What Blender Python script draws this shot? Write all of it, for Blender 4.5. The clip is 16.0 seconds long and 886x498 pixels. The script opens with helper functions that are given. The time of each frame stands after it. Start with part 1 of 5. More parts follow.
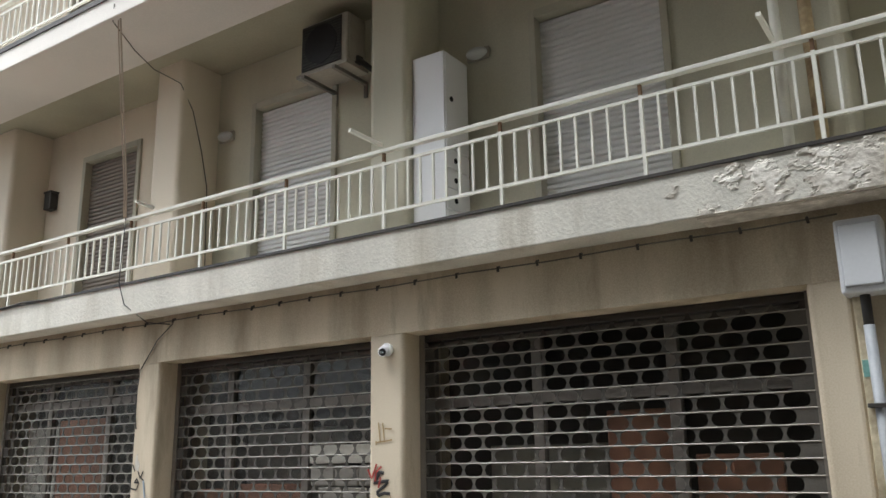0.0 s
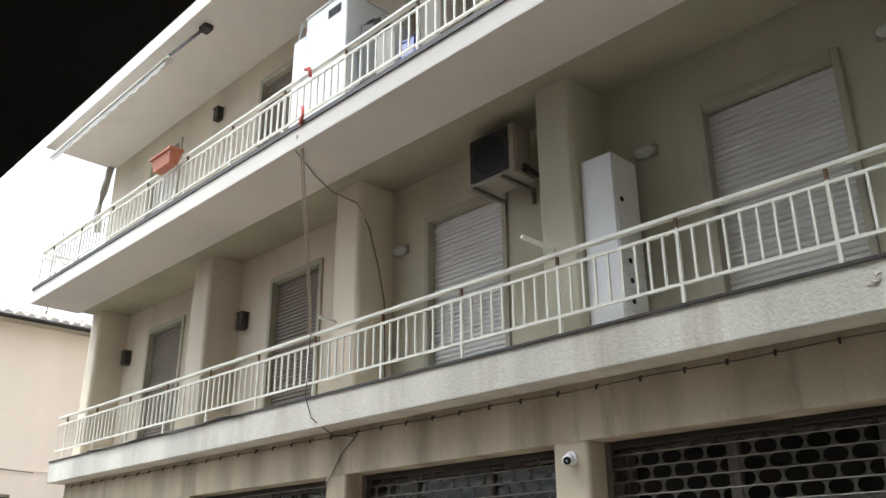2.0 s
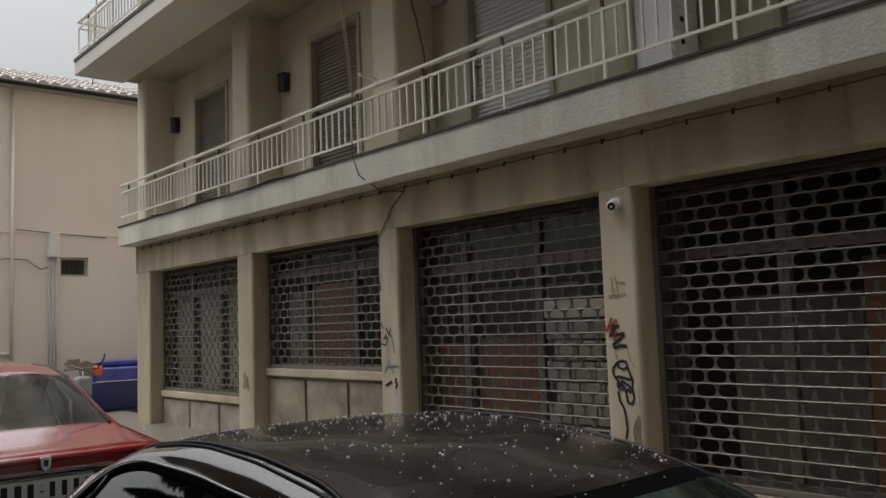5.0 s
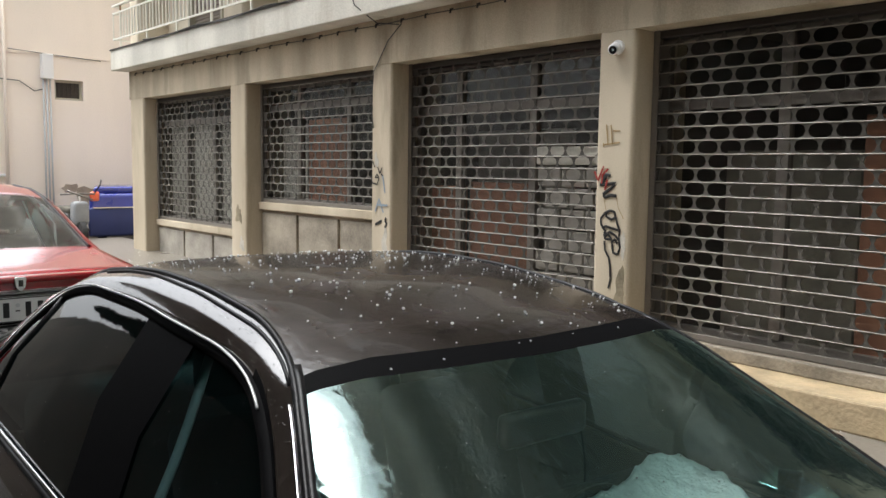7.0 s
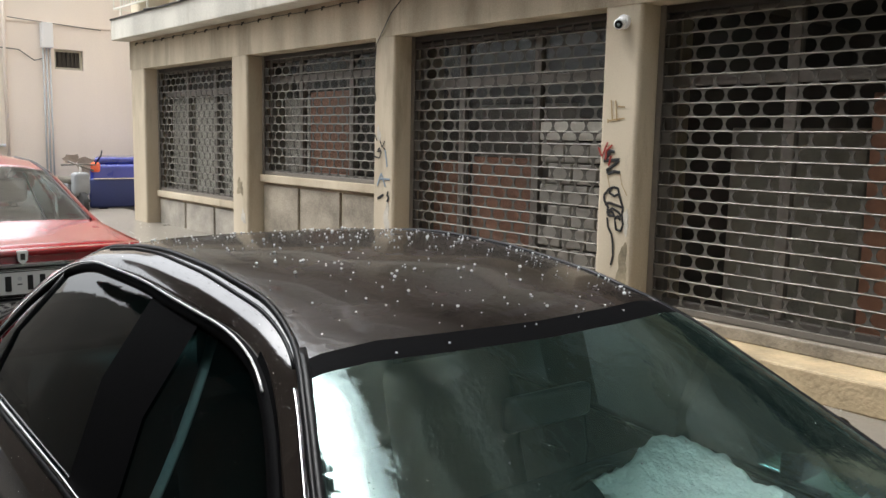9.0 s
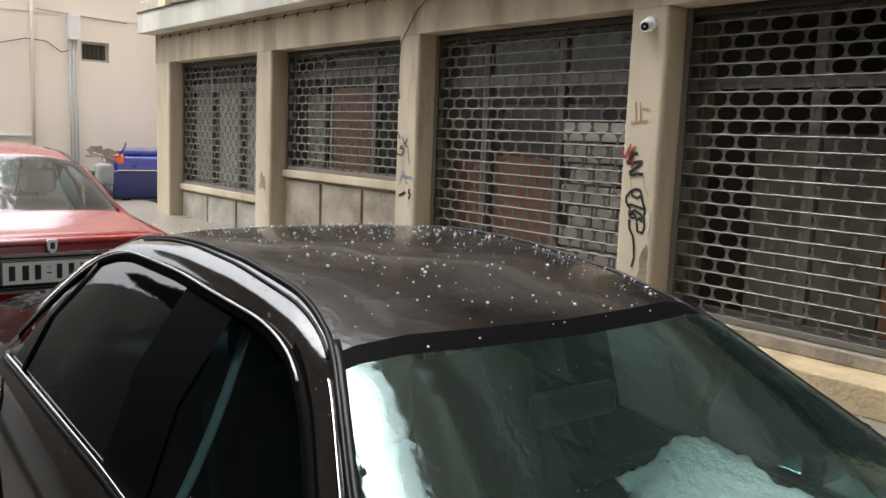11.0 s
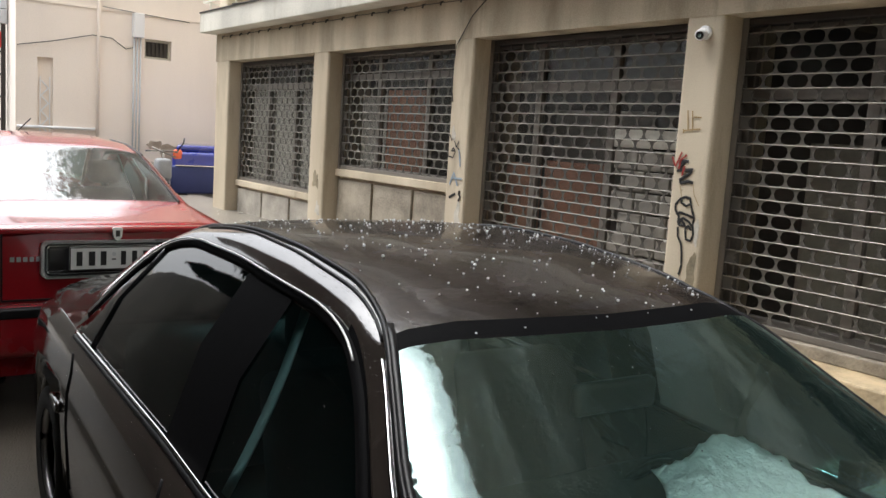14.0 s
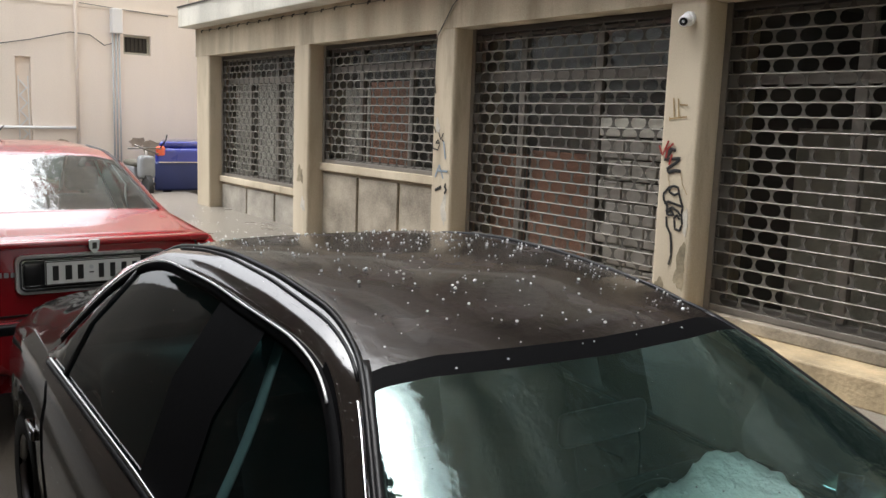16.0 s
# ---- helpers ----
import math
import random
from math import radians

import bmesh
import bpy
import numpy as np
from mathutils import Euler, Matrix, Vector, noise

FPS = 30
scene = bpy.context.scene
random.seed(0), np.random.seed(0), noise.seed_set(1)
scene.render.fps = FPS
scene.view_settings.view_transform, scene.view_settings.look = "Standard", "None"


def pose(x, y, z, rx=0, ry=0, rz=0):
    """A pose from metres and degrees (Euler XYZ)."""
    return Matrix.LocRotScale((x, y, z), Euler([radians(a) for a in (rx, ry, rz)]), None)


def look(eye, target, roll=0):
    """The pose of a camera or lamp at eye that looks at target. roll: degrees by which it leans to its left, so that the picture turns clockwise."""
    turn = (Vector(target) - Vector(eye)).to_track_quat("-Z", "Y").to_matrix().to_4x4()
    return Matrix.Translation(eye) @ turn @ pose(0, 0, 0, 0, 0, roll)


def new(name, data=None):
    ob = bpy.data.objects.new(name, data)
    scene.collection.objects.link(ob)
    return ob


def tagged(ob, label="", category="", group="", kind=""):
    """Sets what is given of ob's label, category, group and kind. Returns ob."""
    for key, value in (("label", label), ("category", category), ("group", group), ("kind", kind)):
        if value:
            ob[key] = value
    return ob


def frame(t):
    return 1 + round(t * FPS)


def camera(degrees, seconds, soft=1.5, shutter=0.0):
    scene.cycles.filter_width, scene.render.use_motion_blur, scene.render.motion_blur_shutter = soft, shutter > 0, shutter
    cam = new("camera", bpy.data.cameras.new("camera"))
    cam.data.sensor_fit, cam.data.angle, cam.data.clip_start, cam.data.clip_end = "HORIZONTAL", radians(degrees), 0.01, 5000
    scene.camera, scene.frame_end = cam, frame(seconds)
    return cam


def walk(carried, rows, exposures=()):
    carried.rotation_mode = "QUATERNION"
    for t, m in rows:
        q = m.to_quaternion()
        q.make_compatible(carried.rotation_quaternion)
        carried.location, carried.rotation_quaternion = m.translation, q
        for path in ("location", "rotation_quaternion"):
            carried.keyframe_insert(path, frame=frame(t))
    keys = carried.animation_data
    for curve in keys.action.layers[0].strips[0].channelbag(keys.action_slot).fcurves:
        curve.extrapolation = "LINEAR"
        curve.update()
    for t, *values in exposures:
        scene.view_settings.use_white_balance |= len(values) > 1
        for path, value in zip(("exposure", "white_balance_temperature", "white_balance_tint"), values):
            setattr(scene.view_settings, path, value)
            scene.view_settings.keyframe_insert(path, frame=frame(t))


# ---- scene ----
cam = camera(55.1, 16.0)

PATH = [
    (0, (-0.141, -0.211, 1.715), (-1.226, 1.396, 2.204), -0.9),
    (0.5, (-0.163, -0.231, 1.719), (-1.278, 1.304, 2.352), -0.8),
    (1, (-0.163, -0.227, 1.724), (-1.325, 1.238, 2.433), -0.3),
    (1.5, (-0.185, -0.236, 1.74), (-1.436, 1.146, 2.465), -0.3),
    (2, (-0.209, -0.258, 1.717), (-1.54, 1.045, 2.446), -0.3),
    (2.5, (-0.217, -0.246, 1.719), (-1.593, 1.018, 2.432), 0.0),
    (3, (-0.229, -0.209, 1.702), (-1.628, 1.067, 2.346), 0.2),
    (3.5, (-0.216, -0.16, 1.699), (-1.635, 1.129, 2.266), -0.5),
    (4, (-0.205, -0.165, 1.701), (-1.653, 1.116, 2.215), -1.7),
    (4.5, (-0.214, -0.161, 1.711), (-1.692, 1.119, 2.128), -2.1),
    (5, (-0.206, -0.187, 1.713), (-1.716, 1.112, 1.888), -2.0),
    (5.2, (-0.196, -0.232, 1.714), (-1.708, 1.073, 1.827), -1.8),
    (7.3, (-0.231, 0.022, 1.689), (-1.75, 1.305, 1.474), 0.9),
    (7.5, (-0.233, 0.012, 1.707), (-1.751, 1.294, 1.479), 0.9),
    (8, (-0.245, 0.013, 1.71), (-1.758, 1.297, 1.459), 1.1),
    (10.3, (-0.251, -0.016, 1.714), (-1.767, 1.262, 1.455), 1.4),
    (10.5, (-0.246, -0.032, 1.713), (-1.768, 1.24, 1.455), 1.7),
    (11, (-0.244, -0.04, 1.712), (-1.783, 1.211, 1.451), 2.3),
    (11.5, (-0.243, -0.051, 1.714), (-1.793, 1.186, 1.453), 2.5),
    (12, (-0.24, -0.061, 1.716), (-1.799, 1.164, 1.453), 2.8),
    (12.5, (-0.196, -0.094, 1.717), (-1.776, 1.104, 1.457), 3.4),
    (13, (-0.162, -0.107, 1.708), (-1.759, 1.07, 1.451), 3.6),
    (13.5, (-0.151, -0.116, 1.704), (-1.754, 1.051, 1.447), 3.7),
    (14, (-0.16, -0.115, 1.697), (-1.767, 1.048, 1.44), 3.8),
    (14.5, (-0.164, -0.115, 1.697), (-1.772, 1.046, 1.439), 4.0),
    (15, (-0.181, -0.099, 1.712), (-1.789, 1.06, 1.447), 3.9),
    (15.5, (-0.213, -0.048, 1.76), (-1.816, 1.113, 1.475), 3.1),
    (16, (-0.236, -0.025, 1.788), (-1.825, 1.154, 1.495), 2.1),
]
walk(cam, [(t, look(eye, target, roll)) for t, eye, target, roll in PATH],
     [(0, 1.05, 6100, 8), (1.5, 1.08, 6050, 7), (2.5, 1.03, 6000, 7), (3.0, 0.93, 6050, 7), (3.5, 0.42, 6150, 8), (4.3, -0.28, 6250, 8), (4.7, -0.40, 6400, 9),
      (5.2, -0.32, 6550, 9), (7.3, 0.97, 6350, 9), (11, 0.89, 6400, 9.5), (16, 0.91, 6400, 10)])


# ---- world and light ----
world = bpy.data.worlds.new("overcast_sky")
scene.world = world
world.use_nodes = True
wn = world.node_tree
sky = wn.nodes.new("ShaderNodeTexSky")
sky.sky_type = "NISHITA"
sky.sun_disc = False
sky.sun_elevation, sky.sun_rotation = radians(68), radians(236)
sky.air_density, sky.dust_density = 1.0, 4.0
grey = wn.nodes.new("ShaderNodeHueSaturation")
grey.inputs["Saturation"].default_value = 0.12
wn.links.new(sky.outputs["Color"], grey.inputs["Color"])
# an overcast sky is brightest overhead
tc = wn.nodes.new("ShaderNodeTexCoord")
sep = wn.nodes.new("ShaderNodeSeparateXYZ")
ovc = wn.nodes.new("ShaderNodeMapRange")
ovc.inputs["From Min"].default_value, ovc.inputs["From Max"].default_value = 0.0, 1.0
ovc.inputs["To Min"].default_value, ovc.inputs["To Max"].default_value = 0.45, 2.75
dim = wn.nodes.new("ShaderNodeVectorMath"); dim.operation = "SCALE"
wn.links.new(tc.outputs["Generated"], sep.inputs[0])
wn.links.new(sep.outputs["Z"], ovc.inputs["Value"])
wn.links.new(grey.outputs["Color"], dim.inputs[0])
wn.links.new(ovc.outputs["Result"], dim.inputs["Scale"])
wn.links.new(dim.outputs[0], wn.nodes["Background"].inputs["Color"])
wn.nodes["Background"].inputs["Strength"].default_value = 0.15
sun = new("sun", bpy.data.lights.new("sun", "SUN"))
sun.data.energy, sun.data.angle, sun.data.color = 0.5, radians(40), (1.0, 0.97, 0.93)
sun.matrix_world = look((-16, -3, 30), (-6, 4, 0))

# ---- materials ----
def material(name, colour, rough=0.7, metal=0.0, vary=0.12, grain=40.0, stain=1.2, bump=0.15, tint=None, spec=0.5, coat=0.0, streak=False, grime=None):
    """A procedural surface: large stains, fine grain, relief."""
    m = bpy.data.materials.new(name)
    m.use_nodes = True
    t = m.node_tree
    b = t.nodes["Principled BSDF"]
    co = t.nodes.new("ShaderNodeTexCoord")
    mp = t.nodes.new("ShaderNodeMapping")
    t.links.new(co.outputs["Object"], mp.inputs["Vector"])
    if streak:
        mp.inputs["Scale"].default_value = (1.0, 1.0, 0.18)
    n1 = t.nodes.new("ShaderNodeTexNoise")
    n1.inputs["Scale"].default_value, n1.inputs["Detail"].default_value = stain, 6
    n2 = t.nodes.new("ShaderNodeTexNoise")
    n2.inputs["Scale"].default_value, n2.inputs["Detail"].default_value = grain, 4
    t.links.new(mp.outputs["Vector"], n1.inputs["Vector"])
    t.links.new(co.outputs["Object"], n2.inputs["Vector"])
    add = t.nodes.new("ShaderNodeMath"); add.operation = "MULTIPLY_ADD"
    t.links.new(n2.outputs["Fac"], add.inputs[0]); add.inputs[1].default_value = 0.35
    t.links.new(n1.outputs["Fac"], add.inputs[2])
    ramp = t.nodes.new("ShaderNodeValToRGB")
    lo = [c * (1 - vary * 1.6) for c in colour] if tint is None else tint
    hi = [min(1, c * (1 + vary)) for c in colour]
    ramp.color_ramp.elements[0].position, ramp.color_ramp.elements[1].position = 0.42, 0.85
    ramp.color_ramp.elements[0].color, ramp.color_ramp.elements[1].color = (*lo, 1), (*hi, 1)
    t.links.new(add.outputs[0], ramp.inputs["Fac"])
    if grime:
        n3 = t.nodes.new("ShaderNodeTexNoise")
        n3.inputs["Scale"].default_value, n3.inputs["Detail"].default_value, n3.inputs["Roughness"].default_value = 2.3, 9, 0.68
        t.links.new(mp.outputs["Vector"], n3.inputs["Vector"])
        cut = t.nodes.new("ShaderNodeMapRange")
        cut.inputs["From Min"].default_value, cut.inputs["From Max"].default_value = 0.54, 0.72
        cut.inputs["To Max"].default_value = 0.75
        mix = t.nodes.new("ShaderNodeMix"); mix.data_type = "RGBA"
        mix.inputs[7].default_value = (*grime, 1)
        t.links.new(n3.outputs["Fac"], cut.inputs["Value"])
        t.links.new(cut.outputs["Result"], mix.inputs[0])
        t.links.new(ramp.outputs["Color"], mix.inputs[6])
        t.links.new(mix.outputs[2], b.inputs["Base Color"])
    else:
        t.links.new(ramp.outputs["Color"], b.inputs["Base Color"])
    b.inputs["Metallic"].default_value = metal
    b.inputs["Specular IOR Level"].default_value = spec
    b.inputs["Coat Weight"].default_value = coat
    b.inputs["Coat Roughness"].default_value = 0.06
    mr = t.nodes.new("ShaderNodeMapRange")
    mr.inputs["To Min"].default_value, mr.inputs["To Max"].default_value = max(0.02, rough - 0.1), min(1, rough + 0.1)
    t.links.new(n1.outputs["Fac"], mr.inputs["Value"])
    t.links.new(mr.outputs["Result"], b.inputs["Roughness"])
    if bump:
        bp = t.nodes.new("ShaderNodeBump")
        bp.inputs["Strength"].default_value, bp.inputs["Distance"].default_value = bump, 0.02
        t.links.new(n2.outputs["Fac"], bp.inputs["Height"])
        t.links.new(bp.outputs["Normal"], b.inputs["Normal"])
    return m


def glass_material(name, colour, rough=0.03, ripple=0.0, alpha_mix=0.75, film=0.0, dust=(0.36, 0.56, 0.52), sheen=(1, 1, 1)):
    """Glass that shows what lies behind it and mirrors the sky."""
    m = bpy.data.materials.new(name)
    m.use_nodes = True
    t = m.node_tree
    t.nodes.remove(t.nodes["Principled BSDF"])
    out = t.nodes["Material Output"]
    tr = t.nodes.new("ShaderNodeBsdfTransparent"); tr.inputs["Color"].default_value = (*colour, 1)
    gl = t.nodes.new("ShaderNodeBsdfGlossy"); gl.inputs["Roughness"].default_value = rough; gl.inputs["Color"].default_value = (*sheen, 1)
    fr = t.nodes.new("ShaderNodeFresnel"); fr.inputs["IOR"].default_value = 1.6
    mul = t.nodes.new("ShaderNodeMath"); mul.operation = "MULTIPLY"; mul.inputs[1].default_value = alpha_mix; mul.use_clamp = True
    mx = t.nodes.new("ShaderNodeMixShader")
    t.links.new(fr.outputs[0], mul.inputs[0])
    t.links.new(mul.outputs[0], mx.inputs["Fac"])
    t.links.new(tr.outputs[0], mx.inputs[1]); t.links.new(gl.outputs[0], mx.inputs[2])
    last = mx
    if film:
        df = t.nodes.new("ShaderNodeBsdfDiffuse"); df.inputs["Color"].default_value = (*dust, 1)
        last = t.nodes.new("ShaderNodeMixShader"); last.inputs["Fac"].default_value = film
        t.links.new(mx.outputs[0], last.inputs[1]); t.links.new(df.outputs[0], last.inputs[2])
    t.links.new(last.outputs[0], out.inputs["Surface"])
    if ripple:
        co = t.nodes.new("ShaderNodeTexCoord")
        n = t.nodes.new("ShaderNodeTexNoise"); n.inputs["Scale"].default_value, n.inputs["Detail"].default_value = 14, 5
        t.links.new(co.outputs["Object"], n.inputs["Vector"])
        bp = t.nodes.new("ShaderNodeBump"); bp.inputs["Strength"].default_value, bp.inputs["Distance"].default_value = ripple, 0.01
        t.links.new(n.outputs["Fac"], bp.inputs["Height"])
        t.links.new(bp.outputs["Normal"], gl.inputs["Normal"]); t.links.new(bp.outputs["Normal"], fr.inputs["Normal"])
    return m


# Upper plasters made lighter, ground-floor ones darker, to carry how light falls.
PLASTER = material("beige_plaster", (0.66, 0.585, 0.465), 0.9, vary=0.14, grain=95, stain=0.7, bump=0.12, streak=True)
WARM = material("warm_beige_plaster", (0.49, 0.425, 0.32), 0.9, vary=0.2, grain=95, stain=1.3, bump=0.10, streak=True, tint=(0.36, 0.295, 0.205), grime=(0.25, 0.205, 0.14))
OLIVE = material("olive_plaster", (0.57, 0.54, 0.42), 0.9, vary=0.14, grain=95, stain=0.8, bump=0.12, streak=True)
# Olive paint deepened to put the loggia ceiling's shade into its colour.
OLIVESHADE = material("shaded_olive_paint", (0.40, 0.375, 0.275), 0.9, vary=0.12, grain=55, stain=0.8, bump=0.2)
SOFFIT = material("pale_soffit_paint", (0.74, 0.70, 0.64), 0.9, vary=0.08, grain=60, stain=0.6, bump=0.15)
CONCRETE = material("painted_slab_concrete", (0.60, 0.575, 0.50), 0.85, vary=0.16, grain=45, stain=1.4, bump=0.3, streak=True, grime=(0.40, 0.36, 0.28))
GRIMY = material("grimy_threshold", (0.30, 0.26, 0.20), 0.8, vary=0.3, grain=40, stain=3, bump=0.4)
SPALL = material("broken_concrete", (0.60, 0.57, 0.51), 0.95, vary=0.3, grain=22, stain=6, bump=0.6, tint=(0.36, 0.32, 0.26), grime=(0.30, 0.25, 0.19))
RUST = material("rust_stain", (0.20, 0.115, 0.06), 0.9, vary=0.4, grain=30, stain=4, bump=0.4)
OLDRUST = material("flaking_rusty_paint", (0.42, 0.33, 0.19), 0.85, vary=0.3, grain=30, stain=5, bump=0.4, tint=(0.16, 0.09, 0.045))
RAILPAINT = material("cream_rail_paint", (0.78, 0.76, 0.67), 0.45, vary=0.08, grain=80, stain=5, bump=0.05)
SHUTTERWHITE = material("white_pvc_shutter", (0.78, 0.765, 0.75), 0.5, vary=0.05, grain=60, stain=1.5, bump=0.03)
SHUTTERGREY = material("weathered_shutter", (0.23, 0.195, 0.16), 0.6, vary=0.12, grain=60, stain=2, bump=0.05)
FRAME = material("window_surround", (0.46, 0.435, 0.345), 0.8, vary=0.08, grain=60, stain=2)
RODSTEEL = material("worn_rod", (0.30, 0.28, 0.245), 0.45, metal=0.5, vary=0.2, grain=60, stain=3, bump=0.05)
STEEL = material("galvanised_grille", (0.095, 0.088, 0.076), 0.75, metal=0.0, spec=0.2, vary=0.15, grain=70, stain=3, bump=0.08)
DARKMETAL = material("dark_metal", (0.05, 0.045, 0.04), 0.5, metal=0.4, vary=0.2)
BLACK = material("black_rubber", (0.010, 0.010, 0.011), 0.35, vary=0.2, bump=0.02, spec=0.2)
MATTE = material("matt_black_trim", (0.003, 0.003, 0.0035), 0.7, vary=0.2, bump=0.02, spec=0.04)
WHITE = material("white_lacquer", (0.86, 0.86, 0.86), 0.35, vary=0.02, bump=0.0)
PIPEGREY = material("weathered_pipe", (0.27, 0.28, 0.29), 0.5, vary=0.12, grain=40, stain=4)
GREYBOX = material("grey_plastic", (0.55, 0.56, 0.57), 0.5, vary=0.05, bump=0.03)
# Aged casing grey, darkened to hold the shade inside the loggia.
ACGREY = material("aged_shaded_casing", (0.35, 0.32, 0.265), 0.6, vary=0.15, grain=40, stain=3)
TERRACOTTA = material("terracotta_plastic", (0.48, 0.16, 0.09), 0.6, vary=0.12)
ROPE = material("rope_fibre", (0.50, 0.42, 0.33), 0.9, vary=0.1)
REDROPE = material("red_tie", (0.6, 0.12, 0.1), 0.8, vary=0.1)
CABLEGREY = material("weathered_cable", (0.13, 0.12, 0.095), 0.7, vary=0.15)
CABLE = material("black_cable", (0.03, 0.028, 0.026), 0.6, vary=0.1)
ASPHALT = material("wet_asphalt", (0.068, 0.057, 0.042), 0.42, spec=0.3, vary=0.3, grain=90, stain=0.8, bump=0.5)
PAVING = material("wet_paving", (0.20, 0.18, 0.15), 0.3, vary=0.15, grain=60, stain=1.0, bump=0.2)
STONE = material("yellowish_stone_step", (0.50, 0.39, 0.24), 0.55, vary=0.22, grain=35, stain=3, bump=0.35)
# Pinkish render, its base lightened to carry the rain haze.
FARWALL = material("haze_paled_render", (0.86, 0.77, 0.68), 0.95, vary=0.08, grain=40, stain=0.5, bump=0.2, streak=True)
PATCH = material("bare_plaster_patch", (0.42, 0.34, 0.27), 0.95, vary=0.2, grain=30, stain=3)
TILE = material("pale_roof_tile", (0.55, 0.50, 0.46), 0.7, vary=0.18, grain=30, stain=2, bump=0.2)
WOODBROWN = material("brown_board", (0.31, 0.135, 0.08), 0.7, vary=0.25, grain=25, stain=2, streak=True)
BLOCKGREY = material("pale_block", (0.30, 0.28, 0.245), 0.9, vary=0.15, grain=30, stain=3)
# Kept dark so the unseen near walls throw little light back.
NEARWALL = material("dark_unseen_wall", (0.115, 0.11, 0.10), 0.9, vary=0.15, grain=50, stain=0.8, bump=0.2)
LOWPANEL = material("grey_stone_panel", (0.34, 0.31, 0.26), 0.8, vary=0.25, grain=40, stain=3, bump=0.3)
# Rain streaks on plaster, base also darkened for shade below the slab.
LINTEL = material("streaked_shaded_plaster", (0.47, 0.405, 0.30), 0.9, vary=0.25, grain=95, stain=2.2, bump=0.10, streak=True, tint=(0.27, 0.22, 0.15), grime=(0.20, 0.165, 0.11))
# Near-black colour stands in for shade in the shops and under overhangs.
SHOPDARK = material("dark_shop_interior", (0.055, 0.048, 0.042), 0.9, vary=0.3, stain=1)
ALU = material("dull_aluminium", (0.20, 0.18, 0.155), 0.5, metal=0.3, vary=0.15)
DUSK = material("dusty_olive_cloth", (0.26, 0.24, 0.20), 0.9, vary=0.25, stain=2)
CAST = material("grey_cloth", (0.50, 0.47, 0.42), 0.9, vary=0.15)
GLASSDARK = glass_material("shop_glass", (0.90, 0.91, 0.90), 0.3, alpha_mix=0.14, film=0.022, dust=(0.40, 0.34, 0.27))
INKBLACK = material("black_spray_paint", (0.01, 0.01, 0.01), 0.5, vary=0.1, bump=0)
INKRED = material("red_spray_paint", (0.30, 0.03, 0.02), 0.5, vary=0.1, bump=0)
INKBLUE = material("pale_blue_spray_paint", (0.25, 0.31, 0.36), 0.6, vary=0.2, bump=0)
INKOCHRE = material("ochre_stain", (0.32, 0.22, 0.10), 0.8, vary=0.2, bump=0)
CARPAINT = material("black_car_paint", (0.026, 0.021, 0.018), 0.14, vary=0.25, grain=55, stain=3, bump=0.03, coat=1.0, spec=0.25)
CARPAINT.node_tree.nodes["Principled BSDF"].inputs["Coat IOR"].default_value = 1.95
WETROOF = material("wet_black_roof_paint", (0.016, 0.012, 0.0115), 0.25, vary=0.5, grain=48, stain=5, bump=0.10, coat=0.45)
REDPAINT = material("red_car_paint", (0.30, 0.006, 0.012), 0.25, vary=0.1, grain=120, stain=2, bump=0.01, coat=1.0)
BLUEPAINT = material("blue_car_paint", (0.02, 0.035, 0.30), 0.3, vary=0.15, bump=0.01, coat=1.0)
BRIGHT = material("bright_trim", (0.80, 0.80, 0.79), 0.3, metal=0.35, vary=0.05, bump=0.0)
CHROME = material("chrome", (0.75, 0.75, 0.75), 0.12, metal=1.0, vary=0.03, bump=0)
CARGLASS = glass_material("wet_car_glass", (0.74, 0.98, 0.94), 0.035, ripple=0.25, alpha_mix=1.65, film=0.018, dust=(0.28, 0.52, 0.48), sheen=(0.76, 0.98, 0.95))
# Whitish film and boosted mirroring stand in for bright sky on the glass.
HAZEGLASS = glass_material("sky_hazed_glass", (0.70, 0.86, 0.83), 0.05, ripple=0.25, alpha_mix=2.2, film=0.035, dust=(0.6, 0.66, 0.64))
TINTGLASS = glass_material("side_car_glass", (0.13, 0.26, 0.26), 0.03, ripple=0.05, alpha_mix=1.25, film=0.003, dust=(0.15, 0.5, 0.5))
TYRE = material("tyre_rubber", (0.02, 0.02, 0.02), 0.8, vary=0.2)
ALLOY = material("alloy_wheel", (0.45, 0.45, 0.46), 0.35, metal=0.8, vary=0.1)
PALELINING = material("pale_lining", (0.72, 0.76, 0.76), 0.7, vary=0.08)
CABIN = material("dark_upholstery", (0.014, 0.018, 0.020), 0.9, vary=0.2)
LAMPRED = material("red_lens", (0.25, 0.01, 0.01), 0.15, vary=0.1, coat=1.0)
LAMPORANGE = material("orange_lens", (0.85, 0.13, 0.05), 0.2, vary=0.05, coat=1.0)
PLATE = material("plate_white", (0.72, 0.72, 0.70), 0.4, vary=0.03, bump=0)
BEAD = glass_material("water_bead", (0.75, 0.78, 0.78), 0.05, alpha_mix=3.0, film=0.12, dust=(0.7, 0.74, 0.74))
HAIL = material("hailstone", (0.86, 0.88, 0.89), 0.65, vary=0.05, bump=0)
LENS = glass_material("lamp_glass", (0.8, 0.8, 0.8), 0.2)
BULK = material("frosted_lamp", (0.55, 0.55, 0.52), 0.3, vary=0.06, bump=0)
AWNING = material("pale_awning_cloth", (0.68, 0.66, 0.62), 0.9, vary=0.08)


